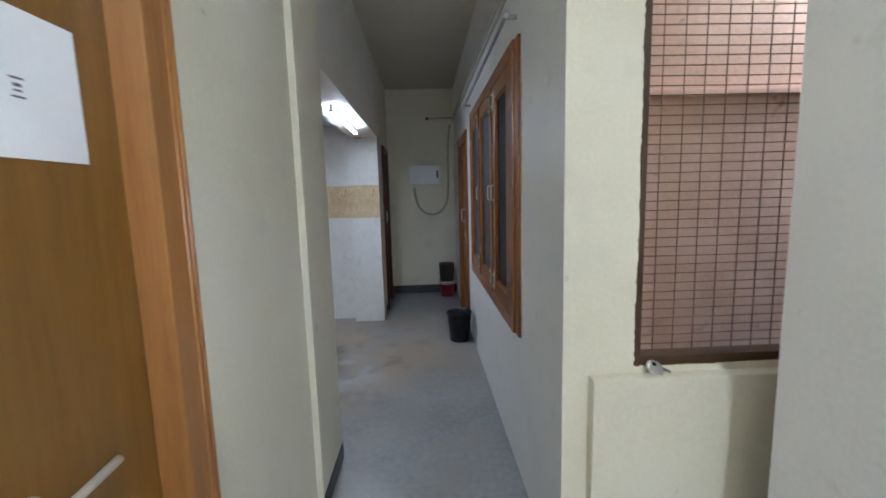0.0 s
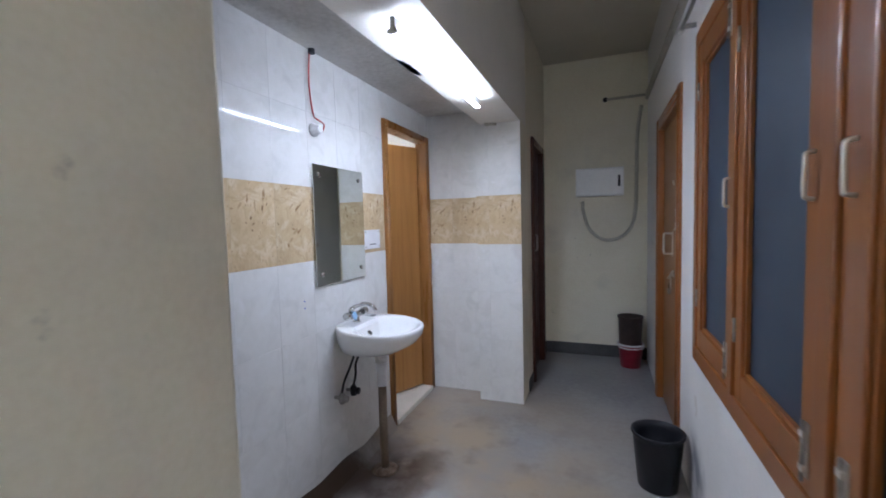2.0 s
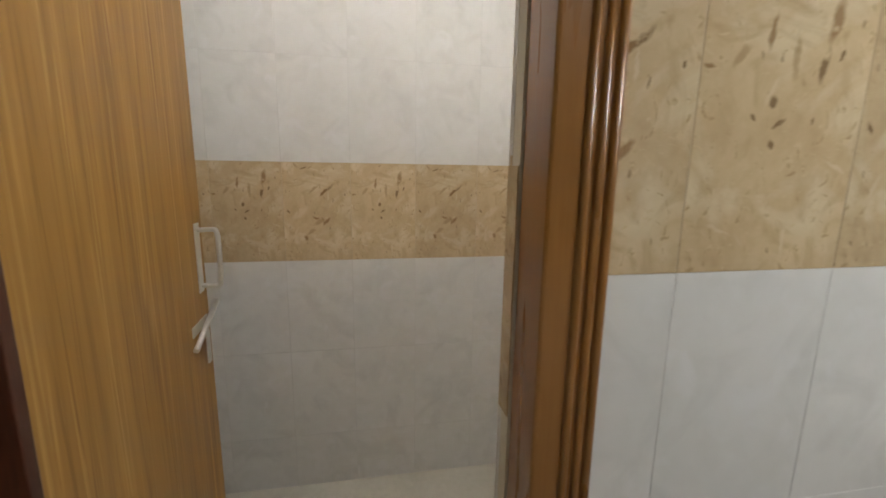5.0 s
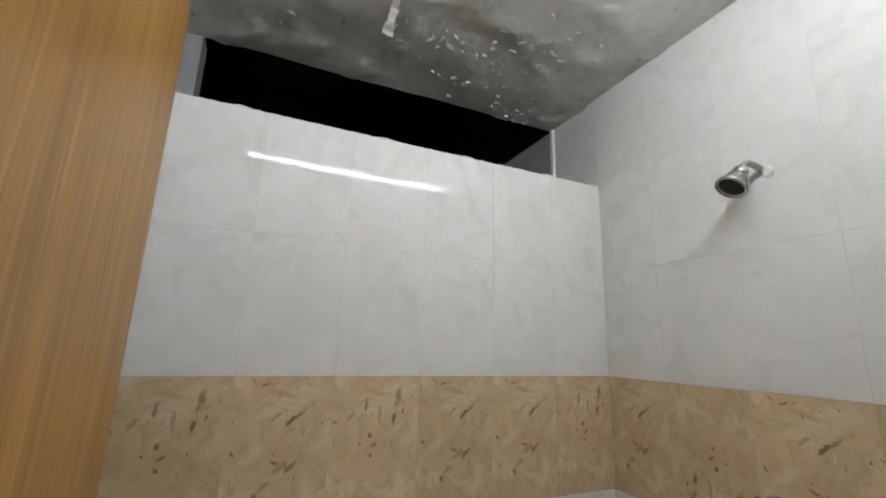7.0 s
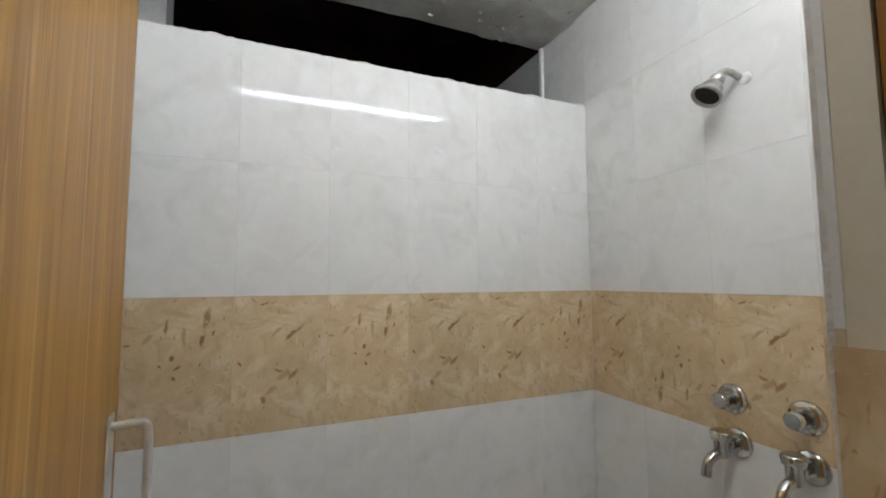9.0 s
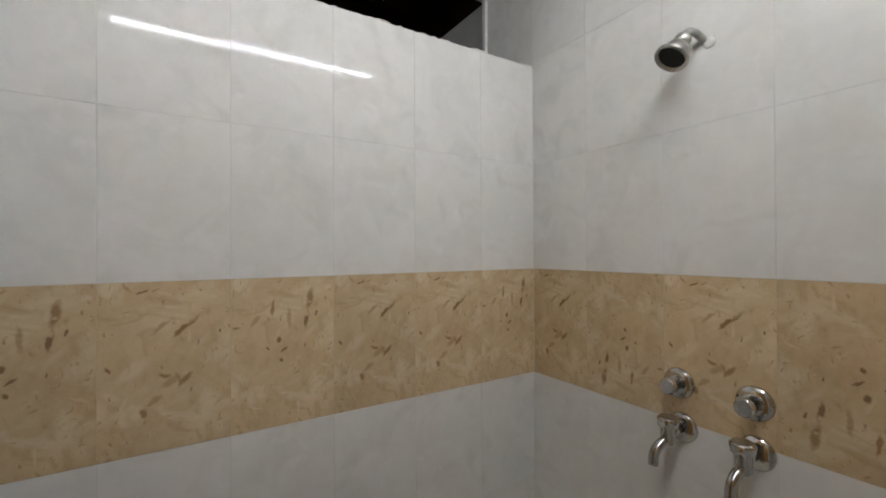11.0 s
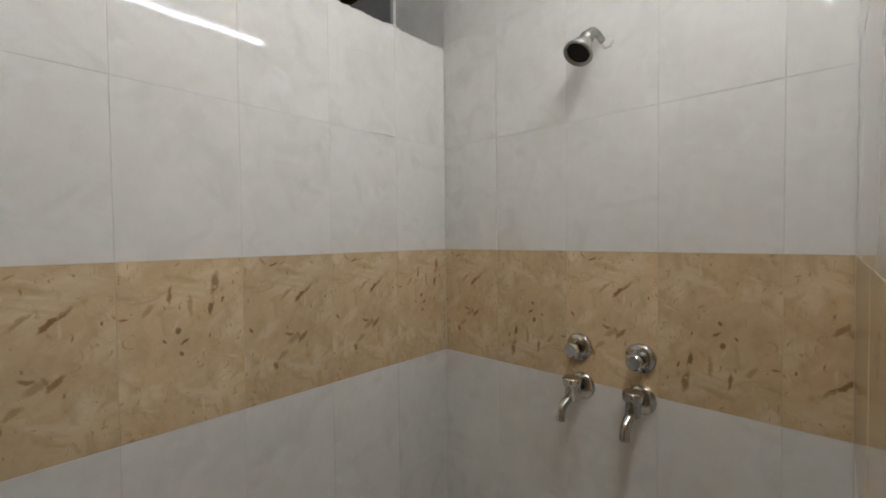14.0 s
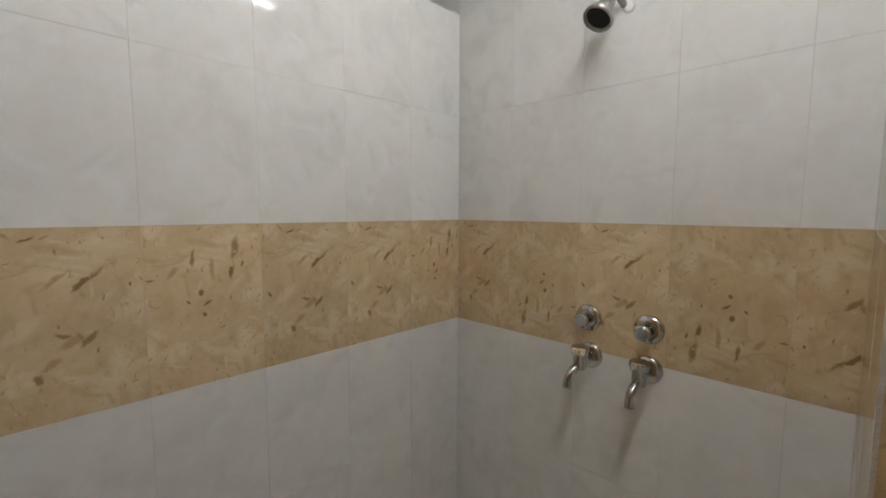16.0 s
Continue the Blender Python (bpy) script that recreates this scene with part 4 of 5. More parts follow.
# dark sheet that stands for the unlit room beyond the panes
part("backing", block(XR + 0.09, XR + 0.11, WY[0] + 0.146, WY[3] - 0.07, 0.85, 2.14), UNLIT_DARK, window, "dark sheet for the unlit room behind the gauze")

rnd = random.Random(4)
for k in range(7):
    wide = (0.05, 0.03)[k % 2] + rnd.uniform(-0.004, 0.004)
    bm = block(XR + 0.0004, XR + 0.06, 2.532, 2.532 + wide, 1.115 + 0.07 * k, 1.115 + 0.07 * k + rnd.uniform(0.048, 0.06))
    for v in bm.verts:
        v.co += Vector((0, rnd.uniform(-0.005, 0.005), rnd.uniform(-0.006, 0.006)))
    bmesh.ops.bevel(bm, geom=list(bm.edges), offset=0.004, segments=2, affect="EDGES")
    part("brick", bm, DUSTY_BRICK, window)

# wire grille window
grille = thing("window_2", (0.93, 1.65, 0.875), "rusty wire grille window looking into a pink light shaft", "window", kind="structure")
part("frame_side", block(0.56, 0.583, 1.59, 1.66, 0.875, 2.42, 0.003), DARK_RUST, grille)
part("frame_side", block(1.277, 1.30, 1.59, 1.66, 0.875, 2.42, 0.003), DARK_RUST, grille)
part("frame_bottom", block(0.584, 1.276, 1.59, 1.66, 0.875, 0.905, 0.003), DARK_RUST, grille)
part("frame_top", block(0.584, 1.276, 1.59, 1.66, 2.39, 2.42, 0.003), DARK_RUST, grille)
for k in range(9):
    x = 0.655 + 0.075 * k
    part("wire", pipe([(x, 1.645, 0.906), (x + 0.002 * math.sin(k * 2), 1.646, 1.6), (x, 1.645, 2.389)], 0.0021, 6), RUST, grille)
for k in range(45):
    z = 0.933 + 0.0325 * k
    part("wire", pipe([(0.584, 1.640, z), (0.93, 1.640, z + 0.002 * math.sin(k * 1.7)), (1.276, 1.640, z)], 0.0021, 6), RUST, grille)
padlock = thing("padlock", (0.63, 1.57, 0.85), "worn silver oval padlock lying on the window ledge", "padlock")
lying = Matrix.Translation((0.622, 1.566, 0.872)) @ Matrix.Rotation(radians(28), 4, "Y") @ Matrix.Rotation(radians(62), 4, "X") @ Matrix.Diagonal((1.0, 0.72, 1.0, 1.0))
lock_body = part("body", lathe([(0.024, -0.009), (0.031, -0.006), (0.034, 0.0), (0.032, 0.006), (0.027, 0.009)], 24, lying), ALUMINIUM, padlock, "silver oval padlock body")
part("keyhole_cover", lathe([(0.009, 0.008), (0.009, 0.0105), (0.006, 0.011)], 12, lying @ Matrix.Translation((-0.012, 0.012, 0.0))), BLACK_HOLE, lock_body, "dark worn keyhole cover")
prong = [(0.026, 0.017, 0.0), (0.055, 0.017, 0.0), (0.063, 0.012, 0.0), (0.066, 0.0, 0.0), (0.063, -0.012, 0.0), (0.055, -0.017, 0.0), (0.026, -0.017, 0.0)]
part("shackle", pipe(curve([lying @ Vector(p) for p in prong], 4), 0.0035, 8), STEEL, padlock, "bright steel shackle")


def ragged(name, at, along, out, length, width, mat, label, seed):
    """A thin smear of paint or mortar with an uneven outer edge, along an opening."""
    at, along, out = Vector(at), Vector(along), Vector(out)
    lift = along.cross(out) * 0.0025
    bm = bmesh.new()
    last = None
    for i in range(241):
        s = length * i / 240
        w = width * (0.4 + 0.6 * noise.noise(Vector((s * 3.1, seed, 0))) + 0.35 * noise.noise(Vector((s * 17, seed, 2))) + 0.35 * noise.noise(Vector((s * 61, seed, 5))))
        p = at + along * s
        ring = [bm.verts.new(q) for q in (p - lift, p + out * max(0.002, w) - lift, p + out * max(0.002, w) + lift, p + lift)]
        if last:
            for k in range(4):
                bm.faces.new((last[k], last[(k + 1) % 4], ring[(k + 1) % 4], ring[k]))
        else:
            bm.faces.new(ring)
        last = ring
    bm.faces.new(last[::-1])
    return structure(name, bm, mat, label, "trim")


ragged("trim_window_edge", (XR, WY[0], 0.77), (0, 0, 1), (0, -1, 0), 1.45, 0.03, CUT_EDGE, "ragged mortar along the wooden window", 1)
ragged("trim_window_sill", (XR, WY[0], 0.77), (0, 1, 0), (0, 0, -1), 1.96, 0.014, CUT_EDGE, "ragged mortar under the wooden window", 2)
ragged("trim_grille_edge", (0.562, 1.584, 0.875), (0, 0, 1), (-1, 0, 0), 1.54, 0.013, DARK_RUST, "smeared brown paint along the grille frame", 3)
ragged("trim_grille_sill", (0.56, 1.584, 0.878), (1, 0, 0), (0, 0, -1), 0.74, 0.010, DARK_RUST, "smeared brown paint under the grille frame", 4)
ragged("trim_door_edge", (XLR, 1.166, 0.0), (0, 0, 1), (0, 1, 0), 2.1, 0.008, CUT_EDGE, "ragged mortar along the door frame", 5)
ragged("trim_reveal", (XI - 0.002, D2 - 0.089, 0.1), (0, 0, 1), (0, 1, 0), 1.9, 0.012, CUT_EDGE, "ragged mortar along the shower doorway", 6)


# ---- light fittings ----
def led_batten(name, a, b, top, glass, label, group=""):
    """A slim batten under a soffit at height top: a white body and a shallow diffuser, from a to b, that shines downwards."""
    a, b = Vector(a), Vector(b)
    ob = thing(name, (a + b) / 2, label, "tube light", group)
    x, z = a.x, a.z
    bm = bmesh.new()
    rings = [[bm.verts.new((x + 0.015 * math.cos(t), y, z + 0.004 - 0.005 * math.sin(t))) for t in [-0.1 + (math.pi + 0.2) * k / 12 for k in range(13)]] for y in (a.y, b.y)]
    for k in range(12):
        bm.faces.new((rings[0][k], rings[0][k + 1], rings[1][k + 1], rings[1][k])).smooth = True
    for r in rings:
        bm.faces.new(r)
    bm.faces.new((rings[0][0], rings[0][12], rings[1][12], rings[1][0]))
    part("diffuser", bm, glass, ob, "lit white diffuser")
    part("batten", block(x - 0.009, x + 0.009, a.y - 0.012, b.y + 0.012, z + 0.0050, top - 0.001, 0.002), WHITE_PLASTIC, ob)
    for y in (a.y - 0.009, b.y + 0.009):
        part("end_cap", block(x - 0.018, x + 0.018, y - 0.009, y + 0.009, z - 0.006, z + 0.010, 0.003), WHITE_PLASTIC, ob)
    return ob


def tube_light(name, a, b, up, glass, label, group=""):
    """A fluorescent batten: base, two holders and the lit tube from a to b; up points to what it is fixed to."""
    a, b, up = Vector(a), Vector(b), Vector(up)
    way = (b - a).normalized()
    ob = thing(name, (a + b) / 2, label, "tube light", group)
    part("lamp_tube", pipe([a, b], 0.0105, 14), glass, ob, "lit white tube")
    side = way.cross(up)
    turn = Matrix((way, side, up)).transposed().to_4x4()
    half = (b - a).length / 2
    m = Matrix.Translation((a + b) / 2) @ turn
    part("batten", block(-half - 0.02, half + 0.02, -0.018, 0.018, 0.022, 0.042, 0.003, m), WHITE_PLASTIC, ob)
    for s in (-1, 1):
        c = s * (half + 0.011)
        part("lamp_holder", block(c - 0.010, c + 0.010, -0.017, 0.017, -0.018, 0.024, 0.003, m), WHITE_PLASTIC, ob)
    return ob


led_batten("tube_light", (-0.82, 3.38, 2.11), (-0.82, 4.46, 2.11), ZB, TUBE_GLASS_ALCOVE, "lit slim white tube light under the alcove beam", "fluorescent tubes")
tube_light("tube_light", (XI - 0.05, 2.445, 2.42), (XI - 0.05, 3.562, 2.42), (1, 0, 0), TUBE_GLASS_SHOWER, "lit fluorescent tube above the shower door", "fluorescent tubes")
tube_light("tube_light", (XI - 0.05, 4.05, 2.36), (XI - 0.05, 5.2, 2.36), (1, 0, 0), TUBE_GLASS_TOILET, "lit fluorescent tube above the toilet door", "fluorescent tubes")
# added fill lamp, out of view; it brightens the corridor walls
tube_light("tube_light", (0.38, -1.75, 2.97), (0.38, -0.55, 2.97), (0, 0, 1), HALL_FILL_GLOW, "unseen tube added on the corridor ceiling as fill light", "fluorescent tubes")


# ---- alcove ----
def washbasin():
    yc, back, low = 4.045, XM, 0.035
    n = 40
    def outline(px, hy, inset=0.0):
        pts = []
        for k in range(n + 1):
            a = radians(-150 + 300 * k / n)
            c, s = math.cos(a), math.sin(a)
            wide = abs(s) ** 0.9 * (1 if s > 0 else -1)
            pts.append((back + max(inset, inset + (px - inset) * (0.46 + 0.54 * c)), yc + hy * wide))
        return pts
    bm = bmesh.new()
    layers = [(outline(0.12, 0.07), 0.700), (outline(0.21, 0.14), 0.708), (outline(0.33, 0.21), 0.742), (outline(0.41, 0.255), 0.80), (outline(0.44, 0.272), 0.85),
              (outline(0.447, 0.277), 0.885), (outline(0.445, 0.276), 0.898), (outline(0.436, 0.270), 0.904), (outline(0.418, 0.250, 0.105), 0.900),
              (outline(0.405, 0.236, 0.125), 0.880), (outline(0.37, 0.20, 0.14), 0.82), (outline(0.31, 0.13, 0.16), 0.775), (outline(0.25, 0.05, 0.18), 0.765)]
    rings = [[bm.verts.new((x, yc + (y - yc) * 0.89, 0.904 - (0.904 - z) * 0.84 - low - 0.05 * (x - back))) for x, y in pts] for pts, z in layers]
    for a, b in zip(rings, rings[1:]):
        for k in range(n):
            bm.faces.new((a[k], a[k + 1], b[k + 1], b[k])).smooth = True
        bm.faces.new((a[n], a[0], b[0], b[n]))
    bm.faces.new(rings[0])
    bm.faces.new(rings[-1])
    ob = thing("washbasin", (-1.35, yc, 0.66), "white ceramic wall-hung washbasin below the mirror", "washbasin")
    bowl = part("bowl", bm, CERAMIC, ob)
    drain = Matrix.Translation((-1.345, 4.01, 0.812)) @ Vector((0.75, 0.0, 0.66)).to_track_quat("Z", "Y").to_matrix().to_4x4()
    part("overflow", lathe([(0.012, -0.004), (0.012, 0.003), (0.004, 0.0032)], 16, drain), BLACK_HOLE, bowl, "dark overflow hole")
    part("overflow_ring", lathe([(0.012, -0.004), (0.017, -0.003), (0.017, 0.003), (0.0125, 0.0045), (0.0122, 0.001)], 18, drain, close=False), CHROME, bowl, "worn chrome overflow ring")
    part("tap_hole", lathe([(0.016, 0.0), (0.016, 0.002)], 16, Matrix.Translation((-1.43, 4.20, 0.8655))), BLACK_HOLE, bowl, "dark unused tap hole")
    part("waste_outlet", lathe([(0.034, 0.0), (0.034, 0.03), (0.028, 0.03), (0.026, 0.05)], 18, Matrix.Translation((-1.30, yc, 0.638))), CUT_EDGE, ob, "stained waste collar")
    return ob


washbasin()
mixer = thing("basin_mixer", (-1.44, 4.00, 0.884), "chrome two-handle basin mixer on the washbasin", "tap")
mixer_body = part("body", pipe([(-1.44, 3.935, 0.925), (-1.44, 4.065, 0.925)], 0.019, 16), CHROME, mixer)
part("pillar", lathe([(0.024, 0.0), (0.018, 0.008), (0.016, 0.04)], 18, Matrix.Translation((-1.44, 4.00, 0.883))), CHROME, mixer)
for y in (3.915, 4.085):
    part("handle", lathe([(0.012, -0.016), (0.022, -0.014), (0.024, 0.0), (0.022, 0.014), (0.012, 0.016)], 12, Matrix.Translation((-1.44, y, 0.93)) @ Matrix.Rotation(radians(90), 4, "X")), CHROME, mixer_body)
# bluish reflection on the mixer, drawn as a coloured disc
part("blue_glint", lathe([(0.017, -0.004), (0.0245, 0.0), (0.017, 0.004)], 14, Matrix.Translation((-1.42, 3.955, 0.928)) @ Matrix.Rotation(radians(80), 4, "Y")), PALE_BLUE, mixer_body, "pale blue disc for the reflection on the chrome")
part("spout", pipe(curve([(-1.44, 4.00, 0.93), (-1.435, 3.935, 0.965), (-1.40, 4.015, 0.985), (-1.35, 4.025, 0.975), (-1.325, 4.03, 0.945)], 5), 0.011, 12), CHROME, mixer)
mixer.location += Vector((0.0, 0.025, -0.015))
waste = thing("waste_pipe", (-1.30, 4.05, 0.0), "stained grey waste pipe under the washbasin", "pipe")
part("pipe", pipe([(-1.30, 4.05, 0.635), (-1.302, 4.05, 0.35), (-1.30, 4.05, 0.0)], 0.024, 14), PVC, waste)
part("sleeve", pipe([(-1.301, 4.05, 0.50), (-1.301, 4.05, 0.638)], 0.030, 16), WHITE_PLASTIC, waste, "white plastic sleeve")
part("mortar", lathe([(0.08, 0.0), (0.06, 0.012), (0.026, 0.02)], 14, Matrix.Translation((-1.30, 4.05, 0.0))), STAINED, waste, "rough mortar at the floor")
for k, (y, ye) in enumerate(((3.965, 3.875), (4.025, 3.99))):
    hose = thing("supply_hose", (-1.46, ye, 0.5), "dark flexible supply hose with its angle valve", "hose", "supply hoses")
    part("hose", pipe(curve([(-1.43, y, 0.68), (-1.45, y - 0.01, 0.62), (-1.45, ye + 0.02, 0.56), (-1.455, ye, 0.50)], 6), 0.007, 8), BLACK_PLASTIC, hose)
    part("valve", lathe([(0.014, -0.03), (0.018, -0.02), (0.018, 0.02), (0.012, 0.03)], 12, Matrix.Translation((-1.455, ye, 0.475))), STEEL if k == 0 else BLACK_PLASTIC, hose)
    part("valve_stub", pipe([(-1.5, ye, 0.475), (-1.455, ye, 0.475)], 0.010, 10), STEEL, hose)
    part("knob", lathe([(0.010, 0.0), (0.020, 0.004), (0.020, 0.018), (0.008, 0.022)], 10, Matrix.Translation((-1.437, ye, 0.475)) @ Matrix.Rotation(radians(90), 4, "Y")), BLACK_PLASTIC if k else STEEL, hose)

mirror = thing("mirror", (XM + 0.012, 3.988, 1.42), "frameless rectangular mirror with four chrome studs", "mirror")
part("glass", block(XM + 0.006, XM + 0.012, 3.751, 4.226, 1.108, 1.739, 0.002), MIRROR, mirror)
for y in (3.80, 4.178):
    for z in (1.165, 1.685):
        part("stud", lathe([(0.011, 0.0), (0.011, 0.005), (0.006, 0.008)], 14, Matrix.Translation((XM + 0.0125, y, z)) @ Matrix.Rotation(radians(90), 4, "Y")), CHROME, mirror)
        part("spacer", pipe([(XM, y, z), (XM + 0.006, y, z)], 0.006, 8), STEEL, mirror)
sign = thing("wall_sign", (XM + 0.003, 4.33, 1.33), "white plastic sign plate with four screws", "sign")
part("plate", block(XM, XM + 0.005, 4.238, 4.432, 1.267, 1.388, 0.002), WHITE_PLASTIC, sign)
part("lettering", block(XM + 0.005, XM + 0.0056, 4.300, 4.375, 1.292, 1.299), INK, sign, "small unreadable dark lettering")
for y in (4.25, 4.42):
    for z in (1.28, 1.375):
        part("screw", lathe([(0.006, 0.0), (0.004, 0.003)], 10, Matrix.Translation((XM + 0.005, y, z)) @ Matrix.Rotation(radians(90), 4, "Y")), STEEL, sign)
socket = thing("lamp_socket", (XM, 3.785, 1.91), "empty white lamp socket hung on red wires", "lamp socket")
part("socket_base", lathe([(0.034, 0.0), (0.034, 0.012), (0.024, 0.018), (0.022, 0.045), (0.016, 0.047)], 20, Matrix.Translation((XM, 3.785, 1.912)) @ Matrix.Rotation(radians(90), 4, "Y")), WHITE_PLASTIC, socket)
for d in (0.0, 0.005):
    part("wire", pipe(curve([(XM + 0.008, 3.772 + d, 2.305), (XM + 0.012, 3.755 + d, 2.20), (XM + 0.010, 3.757 + d, 2.10), (XM + 0.014, 3.775 + d, 1.985), (XM + 0.025, 3.80, 1.965 - d),
                              (XM + 0.03, 3.835 + d, 1.95), (XM + 0.03, 3.83, 1.92 - d), (XM + 0.03, 3.80, 1.91)], 5), 0.0022, 6), RED_WIRE, socket, "red electric wire")
outlet = thing("wire_outlet", (XM, 3.775, 2.29), "dark wire outlet hole below the ceiling", "outlet")
part("stub", lathe([(0.017, 0.0), (0.017, 0.022), (0.011, 0.024)], 14, Matrix.Translation((XM + 0.02, 3.775, 2.286))), BLACK_PLASTIC, outlet)
for k in range(2):
    dot = thing("wall_plug", (XM, 3.66, 1.03 - 0.035 * k), "small blue wall plug in the tile", "wall plug", "wall plugs")
    part("plug", lathe([(0.004, 0.0), (0.004, 0.002)], 8, Matrix.Translation((XM, 3.66, 1.05 - 0.035 * k)) @ Matrix.Rotation(radians(90), 4, "Y")), BLUE_INK, dot)

scrap = thing("paper_scrap", (-0.975, 3.84, ZB - 0.002), "torn blue and white sticker under the beam's edge", "sticker")
bm = bmesh.new()
low = [bm.verts.new((-0.990 + d, y, ZB - 0.0035)) for d, y in ((0.004, 3.72), (0.020, 3.76), (0.030, 3.84), (0.036, 3.95), (0.012, 3.955), (0.0, 3.87), (-0.001, 3.78))]
bm.faces.new(low)
bmesh.ops.solidify(bm, geom=list(bm.faces), thickness=0.0012)
part("sheet", bm, PALE_BLUE, scrap)
stub = thing("pipe_stub", (-0.90, YP - 0.03, ZB - 0.012), "short grey pipe end under the beam by the pier", "pipe")
part("pipe", pipe([(-0.945, YP - 0.03, ZB - 0.010), (-0.86, YP - 0.02, ZB - 0.013)], 0.010, 10), CONDUIT, stub)
part("collar", pipe([(-0.948, YP - 0.03, ZB - 0.010), (-0.925, YP - 0.028, ZB - 0.011)], 0.014, 12), CONDUIT, stub)

# ---- corridor things ----
panel = thing("distribution_box", (-0.13, YE - 0.03, 1.65), "white metal distribution box on the end wall", "electrical box")
part("case", block(-0.365, 0.085, YE - 0.07, YE, 1.645, 1.925, 0.006), WHITE_PLASTIC, panel)
part("box_door", block(-0.350, 0.070, YE - 0.078, YE - 0.0705, 1.66, 1.91, 0.003), WHITE_PLASTIC, panel)
part("latch", block(0.030, 0.052, YE - 0.083, YE - 0.0785, 1.735, 1.845, 0.002), BLACK_PLASTIC, panel, "dark latch recess")
loop = thing("flexible_conduit", (-0.02, YE - 0.02, 1.3), "grey flexible conduit looping below the distribution box", "conduit")
part("hose", pipe(curve([(-0.30, YE - 0.03, 1.60), (-0.295, YE - 0.03, 1.50), (-0.24, YE - 0.03, 1.32), (-0.12, YE - 0.03, 1.215), (0.02, YE - 0.03, 1.215), (0.14, YE - 0.03, 1.31),
                         (0.19, YE - 0.03, 1.48), (0.20, YE - 0.03, 1.8), (0.205, YE - 0.03, 2.2), (0.24, YE - 0.03, 2.5)], 7), 0.016, 10), CONDUIT, loop)
run = thing("conduit", (XR - 0.01, 4.0, 2.55), "cream painted conduit along the top of the wall", "conduit")
part("run", pipe([(XR - 0.014, 1.7, 2.50), (XR - 0.014, 4.5, 2.53), (XR - 0.014, 6.50, 2.56)], 0.014, 10), CONDUIT, run)
part("run", pipe([(XR - 0.014, 1.7, 2.56), (XR - 0.014, 4.5, 2.585), (XR - 0.014, 6.50, 2.61)], 0.010, 10), CONDUIT, run)
part("branch", pipe([(XR - 0.02, YE - 0.014, 2.60), (-0.07, YE - 0.014, 2.595)], 0.012, 10), CONDUIT, run)
part("stub", lathe([(0.022, 0.0), (0.022, 0.02)], 12, Matrix.Translation((-0.085, YE - 0.002, 2.595)) @ Matrix.Rotation(radians(90), 4, "X")), BLACK_PLASTIC, run, "dark open pipe end")
rod = thing("curtain_rod", (XR - 0.05, 3.2, 2.33), "thin metal curtain rod above the window", "curtain rod")
part("pole", pipe([(XR - 0.055, 2.28, 2.325), (XR - 0.055, 4.35, 2.325)], 0.009, 10), STEEL, rod)
for y in (2.30, 4.32):
    part("bracket", block(XR - 0.06, XR, y - 0.006, y + 0.006, 2.315, 2.335, 0.002), STEEL, rod)
    part("finial", lathe([(0.004, -0.018), (0.016, -0.008), (0.016, 0.008), (0.004, 0.018)], 12, Matrix.Translation((XR - 0.055, y - 0.03 if y < 3 else y + 0.05, 2.325)) @ Matrix.Rotation(radians(90), 4, "X")), ALUMINIUM, rod)

bin_ = thing("waste_bin", (0.155, 4.37, 0.0), "black plastic waste bin on the cement floor", "waste bin")
spot = Matrix.Translation((0.155, 4.37, 0.0))
part("bin_body", lathe([(0.090, 0.0), (0.096, 0.004), (0.121, 0.26), (0.124, 0.285), (0.131, 0.289), (0.131, 0.300), (0.121, 0.300), (0.115, 0.26), (0.090, 0.012)], 32, spot), BLACK_PLASTIC, bin_)
bucket = thing("bucket", (0.13, 6.30, 0.0), "dark red plastic bucket with a pale rim and handle", "bucket")
spot = Matrix.Translation((0.135, 6.30, 0.0))
part("bucket_body", lathe([(0.085, 0.0), (0.09, 0.004), (0.108, 0.20), (0.115, 0.215), (0.108, 0.215), (0.086, 0.012)], 30, spot), RED_PLASTIC, bucket)
part("rim", lathe([(0.110, 0.212), (0.119, 0.212), (0.119, 0.228), (0.110, 0.228)], 30, spot, close=False), WHITE_PLASTIC, bucket, "pale bucket rim")
part("handle", pipe(curve([(0.02, 6.28, 0.222), (0.04, 6.20, 0.205), (0.135, 6.178, 0.195), (0.23, 6.20, 0.205), (0.25, 6.28, 0.222)], 6), 0.005, 8), WHITE_PLASTIC, bucket, "pale wire handle")
pail = thing("waste_pail", (0.135, 6.33, 0.215), "dark brown pail standing inside the red bucket", "pail")
part("pail_body", lathe([(0.080, 0.03), (0.085, 0.20), (0.100, 0.245), (0.108, 0.47), (0.116, 0.475), (0.116, 0.488), (0.104, 0.488), (0.098, 0.26), (0.07, 0.05)], 30, Matrix.Translation((0.135, 6.305, 0.0))), BROWN_PLASTIC, pail)


# ---- shower room fittings ----
shower = thing("shower_head", (-2.075, Y1, 1.975), "dull steel shower head on a bent arm", "shower")
part("arm", pipe(curve([(-2.085, Y1, 1.975), (-2.086, Y1 - 0.03, 1.984), (-2.09, Y1 - 0.062, 1.990), (-2.097, Y1 - 0.082, 1.980), (-2.101, Y1 - 0.093, 1.958)], 5), 0.0115, 12), STEEL, shower)
way = Vector((-0.16, -0.56, -0.81)).normalized()
aim = Matrix.Translation((-2.101, Y1 - 0.094, 1.957)) @ way.to_track_quat("Z", "Y").to_matrix().to_4x4()
part("ball_joint", lathe([(0.014, -0.018), (0.023, -0.011), (0.025, 0.0), (0.023, 0.011), (0.018, 0.018)], 18, aim), STEEL, shower)
